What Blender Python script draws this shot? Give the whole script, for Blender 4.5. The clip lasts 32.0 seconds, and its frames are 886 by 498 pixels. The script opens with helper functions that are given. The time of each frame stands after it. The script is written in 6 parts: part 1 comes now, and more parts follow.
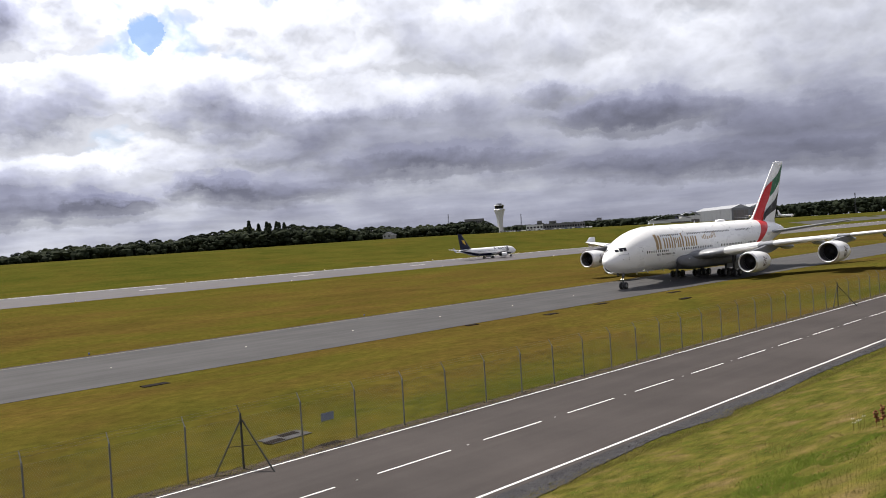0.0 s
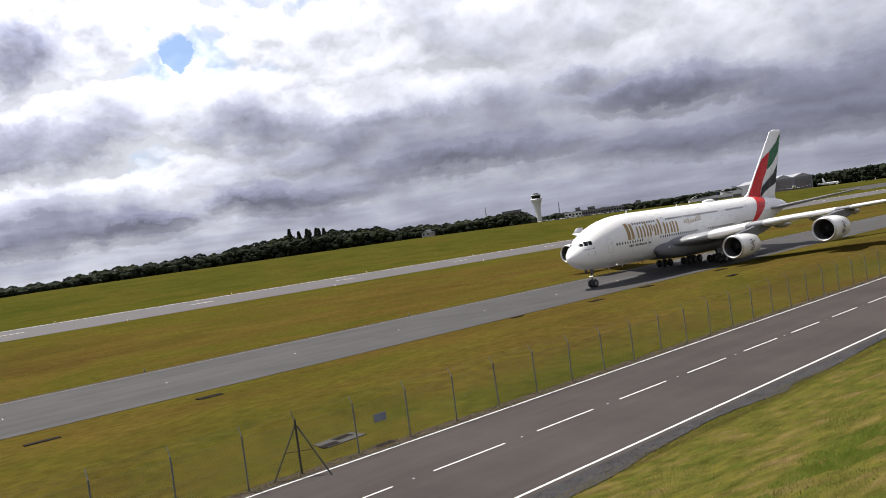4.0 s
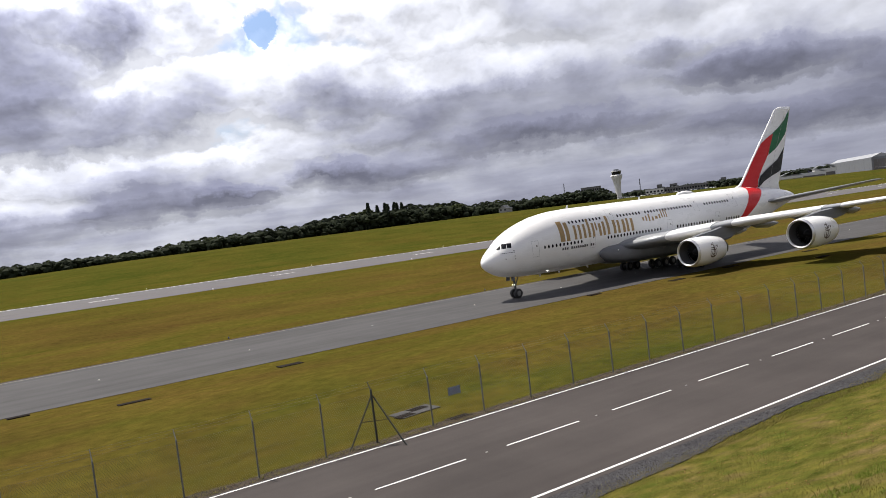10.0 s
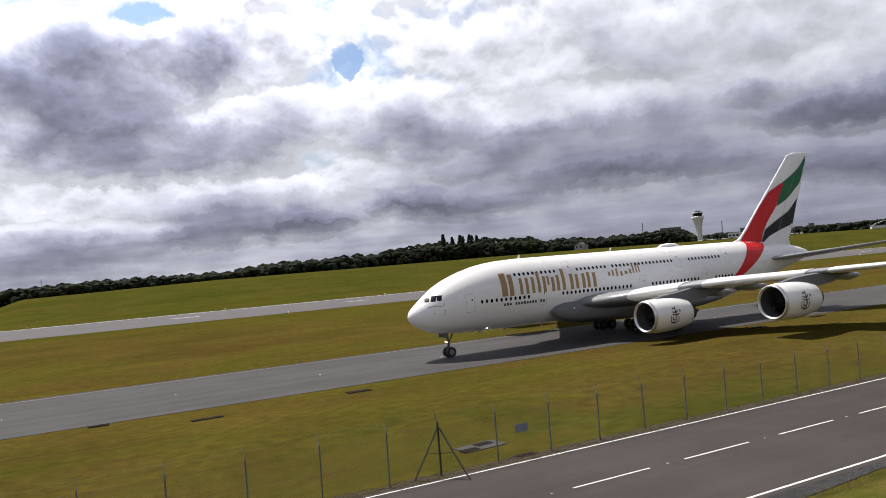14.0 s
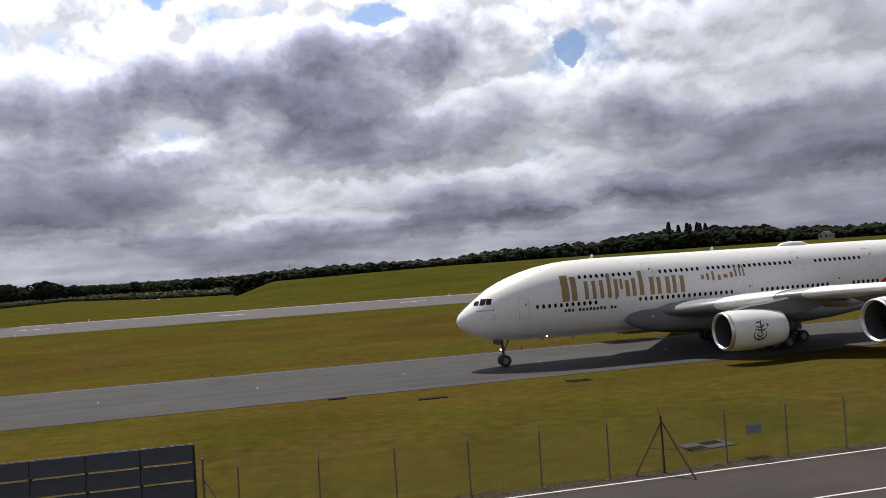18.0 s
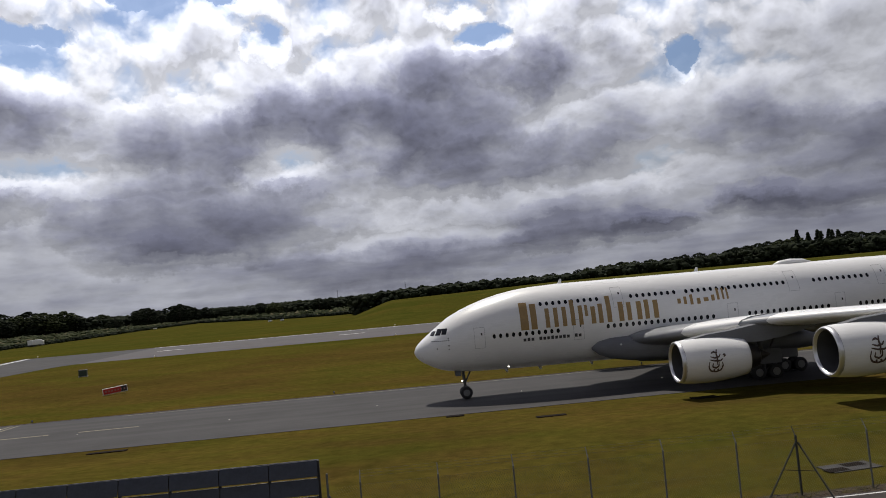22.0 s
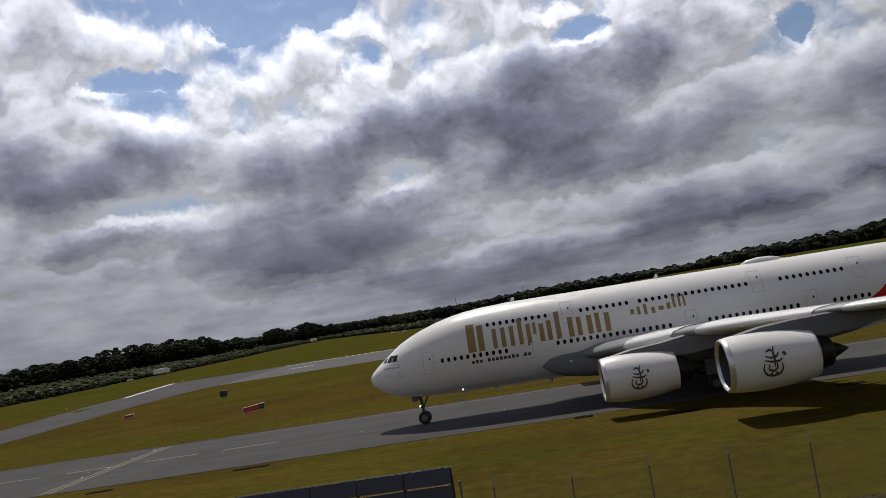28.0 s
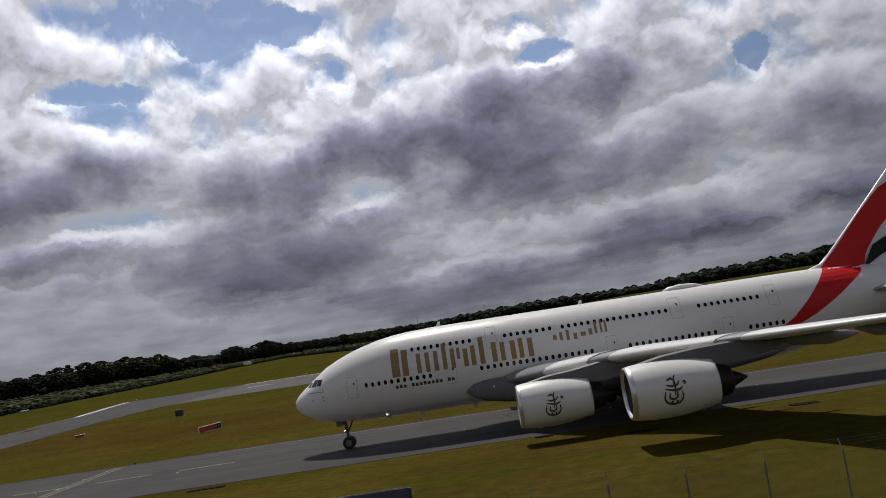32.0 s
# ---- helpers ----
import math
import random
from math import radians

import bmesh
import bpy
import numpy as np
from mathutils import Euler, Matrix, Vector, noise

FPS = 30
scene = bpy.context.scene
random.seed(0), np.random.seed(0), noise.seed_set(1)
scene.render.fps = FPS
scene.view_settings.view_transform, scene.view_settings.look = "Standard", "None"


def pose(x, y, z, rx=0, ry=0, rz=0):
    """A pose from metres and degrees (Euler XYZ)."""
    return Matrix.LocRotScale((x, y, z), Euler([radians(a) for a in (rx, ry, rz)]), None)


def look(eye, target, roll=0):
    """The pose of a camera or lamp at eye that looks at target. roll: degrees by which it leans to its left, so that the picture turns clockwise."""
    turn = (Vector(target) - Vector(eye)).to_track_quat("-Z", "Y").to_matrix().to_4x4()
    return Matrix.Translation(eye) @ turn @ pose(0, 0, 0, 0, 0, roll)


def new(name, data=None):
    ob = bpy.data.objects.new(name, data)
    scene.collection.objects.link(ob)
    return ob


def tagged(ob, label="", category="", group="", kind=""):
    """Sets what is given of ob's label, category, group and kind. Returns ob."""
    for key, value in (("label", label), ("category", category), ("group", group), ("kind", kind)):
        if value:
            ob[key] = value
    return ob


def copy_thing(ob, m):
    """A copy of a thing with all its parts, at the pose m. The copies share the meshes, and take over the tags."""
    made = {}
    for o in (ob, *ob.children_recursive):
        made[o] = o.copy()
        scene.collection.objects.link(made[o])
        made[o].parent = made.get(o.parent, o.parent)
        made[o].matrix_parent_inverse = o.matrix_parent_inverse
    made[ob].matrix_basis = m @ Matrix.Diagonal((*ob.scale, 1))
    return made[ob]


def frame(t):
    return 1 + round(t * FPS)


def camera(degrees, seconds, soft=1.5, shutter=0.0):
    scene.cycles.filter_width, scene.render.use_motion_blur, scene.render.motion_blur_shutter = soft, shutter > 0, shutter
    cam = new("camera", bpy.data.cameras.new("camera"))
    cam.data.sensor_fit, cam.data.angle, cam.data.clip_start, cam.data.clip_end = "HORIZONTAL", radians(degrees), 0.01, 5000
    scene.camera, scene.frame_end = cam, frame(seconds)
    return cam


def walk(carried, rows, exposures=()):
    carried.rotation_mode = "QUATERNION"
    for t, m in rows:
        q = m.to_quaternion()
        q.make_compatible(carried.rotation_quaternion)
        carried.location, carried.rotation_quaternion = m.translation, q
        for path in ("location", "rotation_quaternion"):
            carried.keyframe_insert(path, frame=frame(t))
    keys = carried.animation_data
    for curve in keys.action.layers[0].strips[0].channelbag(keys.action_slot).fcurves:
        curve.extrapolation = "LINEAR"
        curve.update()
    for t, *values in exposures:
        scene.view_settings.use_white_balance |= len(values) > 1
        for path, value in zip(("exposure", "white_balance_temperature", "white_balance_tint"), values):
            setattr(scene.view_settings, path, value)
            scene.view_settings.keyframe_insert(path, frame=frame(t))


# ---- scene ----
# ---- camera ----
EYE = (0.0, 0.0, 10.83)
cam = camera(59.5, 32.0, soft=0.9)
TURNS = [
    (0.0, 89.302, 3.689, -42.511), (0.5, 89.266, 3.447, -42.524), (1.0, 89.158, 3.454, -42.517), (1.5, 89.139, 3.557, -42.571),
    (2.0, 89.211, 4.463, -42.576), (2.5, 88.959, 4.530, -41.818), (3.0, 88.814, 4.200, -41.470), (3.5, 89.092, 4.204, -40.236),
    (4.0, 89.256, 7.879, -39.609), (4.5, 87.538, 8.912, -36.976), (6.5, 87.122, 9.888, -34.227), (7.0, 87.415, 8.617, -35.676),
    (7.5, 87.392, 8.185, -34.893), (8.0, 88.822, 7.345, -35.001), (8.5, 87.683, 7.190, -33.998), (9.0, 87.839, 6.667, -32.466),
    (9.5, 87.970, 6.674, -34.033), (10.0, 88.175, 7.083, -33.885), (10.5, 88.446, 7.083, -34.093), (11.0, 88.586, 7.568, -33.609),
    (11.5, 88.717, 7.573, -33.549), (12.0, 88.928, 7.626, -32.720), (12.5, 88.934, 7.494, -31.581), (13.0, 88.813, 9.290, -30.710),
    (13.5, 90.576, 5.683, -30.879), (15.5, 90.849, 5.201, -22.032), (16.0, 91.252, 4.450, -19.479), (16.5, 90.761, 5.792, -12.789),
    (17.0, 91.243, 4.784, -12.429), (17.5, 91.454, 4.438, -13.039), (18.0, 91.451, 3.758, -12.163), (18.5, 91.444, 5.585, -11.794),
    (19.0, 91.617, 5.372, -10.752), (19.5, 92.352, 4.243, -9.419), (20.0, 92.642, 3.382, -7.974), (20.5, 92.885, 3.514, -8.226),
    (21.0, 92.943, 4.025, -5.715), (21.5, 93.049, 4.552, -4.744), (22.0, 93.332, 4.993, -3.714), (22.5, 93.611, 5.388, -1.445),
    (23.0, 93.524, 4.729, -2.115), (23.5, 93.442, 5.238, -3.292), (24.0, 92.775, 5.392, -8.090), (24.5, 92.550, 5.795, -7.409),
    (25.0, 92.485, 5.722, -10.056), (25.5, 92.704, 6.174, -10.226), (26.0, 93.561, 7.089, -3.423), (26.5, 93.799, 7.768, 0.258),
    (28.5, 95.035, 9.186, 5.551), (29.0, 95.154, 9.152, 4.740), (29.5, 95.182, 9.073, 4.768), (30.0, 95.369, 9.038, 4.134),
    (30.5, 95.687, 9.032, 3.810), (31.0, 95.821, 9.058, 3.919), (31.5, 96.020, 8.806, 2.166), (32.0, 95.664, 8.712, 2.199),
]
EXPOSURE = [(0.0, 0.54), (9.0, 0.50), (13.0, 0.42), (16.0, 0.14), (19.0, -0.08), (20.0, -0.18), (23.0, -0.46), (24.0, -0.42), (26.0, -0.36), (29.0, -0.72), (32.0, -0.74)]
walk(cam, [(t, pose(*EYE, a, b, c)) for t, a, b, c in TURNS], EXPOSURE)

# ---- light ----
SUN_AZ, SUN_EL = -13.0, 62.0      # degrees from +y towards +x, and above the horizon


def node(nt, kind, **kw):
    n = nt.nodes.new(kind)
    for k, v in kw.items():
        if k == "op":
            n.operation = v
        elif k == "ins":
            for i, x in v.items():
                if isinstance(x, bpy.types.NodeSocket):
                    nt.links.new(x, n.inputs[i])
                else:
                    n.inputs[i].default_value = x
        elif k == "blend":
            n.blend_type = v
        elif k == "dtype":
            n.data_type = v
        elif k == "gtype":
            n.gradient_type = v
        elif k == "clamp":
            n.use_clamp = v
    return n


def math_(nt, op, a, b=0.0, c=0.0, clamp=False):
    return node(nt, "ShaderNodeMath", op=op, ins={0: a, 1: b, 2: c}, clamp=clamp).outputs[0]


def vmath(nt, op, a, b=(0, 0, 0)):
    return node(nt, "ShaderNodeVectorMath", op=op, ins={0: a, 1: b}).outputs[0]


def ramp(nt, fac, stops, smooth=False):
    n = nt.nodes.new("ShaderNodeValToRGB")
    nt.links.new(fac, n.inputs[0])
    r = n.color_ramp
    r.interpolation = "EASE" if smooth else "LINEAR"
    while len(r.elements) < len(stops):
        r.elements.new(0.5)
    for e, (p, c) in zip(r.elements, stops):
        e.position = p
        e.color = (*c, 1) if len(c) == 3 else c
    return n.outputs[0]


def mix(nt, fac, a, b, blend="MIX"):
    n = nt.nodes.new("ShaderNodeMix")
    n.data_type, n.blend_type = "RGBA", blend
    for i, x in ((0, fac), (6, a), (7, b)):
        if isinstance(x, bpy.types.NodeSocket):
            nt.links.new(x, n.inputs[i])
        else:
            n.inputs[i].default_value = x if not isinstance(x, tuple) or len(x) == 4 else (*x, 1)
    return n.outputs[2]


def noise_tex(nt, vec, scale, detail=4.0, rough=0.55, dist=0.0, out=0):
    n = nt.nodes.new("ShaderNodeTexNoise")
    nt.links.new(vec, n.inputs["Vector"])
    n.inputs["Scale"].default_value = scale
    n.inputs["Detail"].default_value = detail
    n.inputs["Roughness"].default_value = rough
    n.inputs["Distortion"].default_value = dist
    return n.outputs[out]


def make_world():
    w = bpy.data.worlds.new("sky")
    scene.world = w
    w.use_nodes = True
    nt = w.node_tree
    nt.nodes.clear()
    out = nt.nodes.new("ShaderNodeOutputWorld")
    bg = nt.nodes.new("ShaderNodeBackground")
    nt.links.new(bg.outputs[0], out.inputs[0])
    sky = nt.nodes.new("ShaderNodeTexSky")
    sky.sky_type = "NISHITA"
    sky.sun_disc = False
    sky.sun_elevation = radians(SUN_EL)
    sky.sun_rotation = radians(SUN_AZ)
    d = nt.nodes.new("ShaderNodeTexCoord").outputs["Generated"]
    sep = node(nt, "ShaderNodeSeparateXYZ", ins={0: d})
    x, y, z = sep.outputs
    az = math_(nt, "MULTIPLY", math_(nt, "ARCTAN2", x, y), 57.2958)
    el = math_(nt, "MULTIPLY", math_(nt, "ARCSINE", z), 57.2958)
    # clouds lie flatter and closer together towards the horizon
    elc = math_(nt, "MAXIMUM", el, 0.0)
    lift = math_(nt, "MULTIPLY", math_(nt, "LOGARITHM", math_(nt, "ADD", elc, 9.0), 2.718), 30.0)
    uv = node(nt, "ShaderNodeCombineXYZ", ins={0: az, 1: lift, 2: 0.0}).outputs[0]
    flat = node(nt, "ShaderNodeCombineXYZ", ins={0: az, 1: el, 2: 0.0}).outputs[0]
    warp = vmath(nt, "SUBTRACT", noise_tex(nt, uv, 0.16, 5, 0.6, out=1), (0.5, 0.5, 0.5))
    warp2 = vmath(nt, "SUBTRACT", noise_tex(nt, flat, 0.55, 6, 0.65, out=1), (0.5, 0.5, 0.5))
    flatw = vmath(nt, "ADD", flat, vmath(nt, "MULTIPLY", warp, (4.2, 2.4, 0.0)))
    flatw = vmath(nt, "ADD", flatw, vmath(nt, "MULTIPLY", warp2, (2.6, 1.8, 0.0)))
    uvw = vmath(nt, "ADD", uv, vmath(nt, "MULTIPLY", warp, (3.0, 2.0, 0.0)))

    def field(blobs, flatw):
        total = None
        for (u, v, a, b, amount) in blobs:
            m = nt.nodes.new("ShaderNodeMapping")
            m.vector_type = "POINT"
            nt.links.new(flatw, m.inputs[0])
            m.inputs["Location"].default_value = (-u / a, -v / b, 0)
            m.inputs["Scale"].default_value = (1 / a, 1 / b, 0)
            g = node(nt, "ShaderNodeTexGradient", gtype="SPHERICAL", ins={0: m.outputs[0]}).outputs[1]
            s = math_(nt, "MULTIPLY", math_(nt, "POWER", g, 0.62), amount * 0.9)
            total = s if total is None else math_(nt, "ADD", total, s)
        return total
    def density(shift):
        """Cloud density, looked up a little higher by shift degrees."""
        f0 = vmath(nt, "ADD", flatw, (0.0, shift, 0.0)) if shift else flatw
        u0 = vmath(nt, "ADD", uvw, (0.0, shift * 1.5, 0.0)) if shift else uvw
        base = noise_tex(nt, u0, 0.07, 3, 0.5)
        mid = noise_tex(nt, u0, 0.26, 6, 0.44)
        k = math_(nt, "ADD", math_(nt, "MULTIPLY", base, 0.55), math_(nt, "MULTIPLY", mid, 0.45))
        # billows: rounded heads, larger higher up
        v = nt.nodes.new("ShaderNodeTexVoronoi")
        v.feature = "SMOOTH_F1"
        nt.links.new(u0, v.inputs["Vector"])
        for name, value in (("Scale", 0.20), ("Detail", 3.0), ("Roughness", 0.55), ("Lacunarity", 2.3), ("Smoothness", 0.45)):
            v.inputs[name].default_value = value
        k = math_(nt, "ADD", k, math_(nt, "MULTIPLY", math_(nt, "SUBTRACT", 0.52, v.outputs["Distance"]), 0.21))
        # calmer towards the horizon
        k = math_(nt, "ADD", math_(nt, "MULTIPLY", math_(nt, "SUBTRACT", k, 0.5), calm), 0.5)
        k = math_(nt, "ADD", k, overhead)
        k = math_(nt, "ADD", math_(nt, "ADD", k, field(CLOUDS, f0)), SKY_COVER)
        # firm edges
        return math_(nt, "MULTIPLY_ADD", k, 1.22, -0.11)
    # thicker cloud above the view, unseen, added to cut the sky's fill light
    overhead = math_(nt, "MULTIPLY", math_(nt, "SUBTRACT", el, 31.0), 0.02)
    overhead = math_(nt, "MINIMUM", math_(nt, "MAXIMUM", overhead, 0.0), 0.42)
    # and a dull bank of it along the horizon
    low = math_(nt, "MAXIMUM", math_(nt, "SUBTRACT", 0.025, math_(nt, "MULTIPLY", elc, 0.004)), 0.0)
    overhead = math_(nt, "ADD", overhead, low)
    calm = math_(nt, "MINIMUM", math_(nt, "ADD", math_(nt, "MULTIPLY", elc, 0.055), 0.26), 1.25)
    # quieter cloud away from the broken sky round the sun
    quiet = math_(nt, "MULTIPLY", math_(nt, "SUBTRACT", az, 22.0), 0.024)
    quiet = math_(nt, "MINIMUM", math_(nt, "MAXIMUM", quiet, 0.0), 0.48)
    calm = math_(nt, "MULTIPLY", calm, math_(nt, "SUBTRACT", 1.0, quiet))
    # flat layers of cloud low down
    near = math_(nt, "MAXIMUM", math_(nt, "SUBTRACT", 1.0, math_(nt, "DIVIDE", elc, 15.0)), 0.0)
    layers = noise_tex(nt, vmath(nt, "MULTIPLY", uvw, (0.30, 1.0, 1.0)), 0.30, 5, 0.55)
    overhead = math_(nt, "ADD", overhead, math_(nt, "MULTIPLY", math_(nt, "MULTIPLY", math_(nt, "SUBTRACT", layers, 0.5), near), 0.26))
    dens, above = density(0.0), density(0.7)
    col = ramp(nt, dens, [(0.06, (1.13, 1.16, 1.26)), (0.28, (0.915, 0.935, 1.03)), (0.40, (0.705, 0.725, 0.825)),
                          (0.50, (0.475, 0.49, 0.60)), (0.62, (0.29, 0.30, 0.395)), (0.82, (0.178, 0.185, 0.262)), (1.0, (0.135, 0.14, 0.205))])
    # tops catch the light, bases lie in shade
    relief = math_(nt, "MULTIPLY", math_(nt, "SUBTRACT", dens, above), 3.0)
    relief = math_(nt, "MINIMUM", math_(nt, "MAXIMUM", math_(nt, "ADD", relief, 1.0), 0.70), 1.7)
    lit = vmath(nt, "SCALE", col)
    nt.links.new(relief, lit.node.inputs["Scale"])
    col = lit
    # thin gaps show the blue sky itself
    gap = ramp(nt, dens, [(0.0, (0.92, 0.92, 0.92)), (0.21, (0, 0, 0))])
    skyc = mix(nt, 1.0, sky.outputs[0], (0.100, 0.108, 0.122, 1), "MULTIPLY")
    col = mix(nt, gap, col, skyc)
    # clouds glow more towards the sun behind them
    sd = (math.sin(radians(SUN_AZ)) * math.cos(radians(SUN_EL)), math.cos(radians(SUN_AZ)) * math.cos(radians(SUN_EL)), math.sin(radians(SUN_EL)))
    dot = node(nt, "ShaderNodeVectorMath", op="DOT_PRODUCT", ins={0: d, 1: sd}).outputs["Value"]
    glow = math_(nt, "POWER", math_(nt, "MAXIMUM", dot, 0.0), 5.0)
    glow = math_(nt, "MINIMUM", math_(nt, "ADD", math_(nt, "MULTIPLY", glow, 6.0), 1.0), 1.98)
    col = vmath(nt, "SCALE", col)
    nt.links.new(glow, col.node.inputs["Scale"])
    # below the horizon: dull ground light
    below = ramp(nt, math_(nt, "ADD", math_(nt, "MULTIPLY", z, 10.0), 0.5), [(0.30, (1, 1, 1)), (0.45, (0, 0, 0))])
    col = mix(nt, below, col, (0.10, 0.10, 0.05, 1))
    nt.links.new(col, bg.inputs[0])
    bg.inputs[1].default_value = SKY_STRENGTH


SKY_STRENGTH = 0.58
# cloud masses: azimuth, elevation, half widths in degrees, density
SKY_COVER = -0.035
DARK_BANKS = [
    (2.2, 14.3, 11.6, 4.4, 0.37), (13.9, 16.3, 6.6, 2.9, 0.30), (9.4, 9.6, 10.2, 2.4, 0.26), (-14.3, 12.1, 8.6, 3.4, 0.32), (-27.5, 14, 8.6, 3.4, 0.24),
    (-11.8, 6.8, 11.2, 2.7, 0.29), (-27, 8.5, 5.0, 1.4, 0.26), (-16.5, 4.8, 5.6, 1.3, 0.17), (15.1, 4, 7.6, 1.4, 0.22), (19.4, 4.4, 3.1, 0.6, 0.22),
    (0.7, 3, 8.6, 1.8, 0.13), (23.1, 10.9, 10.2, 3.4, 0.15), (-29.1, 21.3, 6.1, 2.0, 0.13), (26.2, 5.2, 3.1, 0.8, 0.24), (-30.8, 11.3, 3.1, 2.0, 0.15),
]
BRIGHT_TOPS = [
    (-14.3, 20.8, 4.9, 2.7, -0.22), (-23.8, 23.8, 9.2, 2.7, -0.2), (-6.9, 22, 6.5, 2.7, -0.22), (-1.6, 17.3, 6.5, 2.2, -0.18), (-10.4, 16.3, 5.4, 2.2, -0.18),
    (-23.6, 10.2, 9.8, 1.2, -0.22), (-7.5, 10.3, 3.2, 1.4, -0.22), (20.8, 8.1, 11.4, 1.6, -0.18), (-26.5, 16.9, 8.1, 2.2, -0.18), (10.2, 16.4, 3.2, 1.6, -0.2),
    (25.2, 14.1, 5.4, 3, -0.14), (4.7, 6.9, 10.8, 1.4, -0.2), (2.3, 4.8, 10.8, 1.2, -0.12),
]
BLUE_GAPS = [
    (-16.4, 23.4, 2.8, 2.4, -0.42), (-11, 23, 3.3, 1.6, -0.44), (-7.7, 19.4, 1.8, 1.4, -0.38), (-24.8, 19.1, 4.2, 0.8, -0.36), (8.3, 18.4, 2.1, 1.1, -0.38),
    (6.4, 20.5, 2.1, 0.9, -0.34), (22, 15.3, 1.3, 1.2, -0.4), (-13.3, 24.5, 2.7, 0.9, -0.3),
]
FAR_BANKS = [
    (34.2, 14.6, 6.8, 2.1, 0.0), (48, 16, 26, 7, -0.09), (46.2, 14.6, 12.6, 2.1, 0.08), (37.3, 11.4, 10.5, 1.6, -0.16), (57.2, 8.5, 7.3, 1.4, 0.24), (42.7, 6.2, 9.9, 1, 0.18),
    (47.6, 3.6, 15.7, 1.6, -0.08), (68.8, 6.7, 7.8, 2.1, 0.14), (51.3, 10.6, 3.1, 0.9, 0.15), (63.4, 4.7, 13.1, 1.3, 0.14), (29.1, 4.7, 6.8, 1, 0.15),
    (28.2, 8.5, 9.4, 2.1, 0.11), (15, 19.5, 9, 3, -0.06), (40, 24, 40, 8, -0.1), (28.5, 12.5, 5, 3.4, 0.02), (54, 4, 40, 8, 0.11), (28, 16, 5, 2.5, 0.08), (2, 5, 15, 5, 0.08), (40, 9, 14, 5, 0.05),
]
CLOUDS = DARK_BANKS + BRIGHT_TOPS + BLUE_GAPS + FAR_BANKS
make_world()
sun = new("sun", bpy.data.lights.new("sun", "SUN"))
sun.data.energy, sun.data.angle, sun.data.color = 5.0, radians(1.0), (1.0, 0.94, 0.84)
_a, _e = radians(SUN_AZ), radians(SUN_EL)
sun.matrix_world = look((0, 0, 300), (-math.sin(_a) * math.cos(_e), -math.cos(_a) * math.cos(_e), 300 - math.sin(_e)))


# ---- materials ----
def material(name, rough=0.6, metal=0.0, coat=0.0):
    m = bpy.data.materials.new(name)
    m.use_nodes = True
    nt = m.node_tree
    p = nt.nodes["Principled BSDF"]
    p.inputs["Roughness"].default_value = rough
    p.inputs["Metallic"].default_value = metal
    p.inputs["Coat Weight"].default_value = coat
    return m, nt, p


def plain(name, c, rough=0.5, metal=0.0, coat=0.0, vary=0.12, scale=3.0, bump=0.0, emit=0.0):
    """One colour with fine variation at two scales."""
    m, nt, p = material(name, rough, metal, coat)
    obj = nt.nodes.new("ShaderNodeTexCoord").outputs["Object"]
    n1, n2 = noise_tex(nt, obj, scale, 5, 0.6), noise_tex(nt, obj, scale * 9, 3, 0.6)
    f = math_(nt, "ADD", math_(nt, "MULTIPLY", n1, 0.65), math_(nt, "MULTIPLY", n2, 0.35))
    lo, hi = tuple(v * (1 - vary) for v in c), tuple(min(1, v * (1 + vary)) for v in c)
    nt.links.new(ramp(nt, f, [(0.3, lo), (0.7, hi)]), p.inputs["Base Color"])
    if bump:
        b = node(nt, "ShaderNodeBump", ins={0: bump, 1: 0.02, 2: f})
        b.inputs["Height"].default_value = 0
        nt.links.new(f, b.inputs["Height"])
        nt.links.new(b.outputs[0], p.inputs["Normal"])
    if emit:
        p.inputs["Emission Color"].default_value = (*c, 1)
        p.inputs["Emission Strength"].default_value = emit
    return m


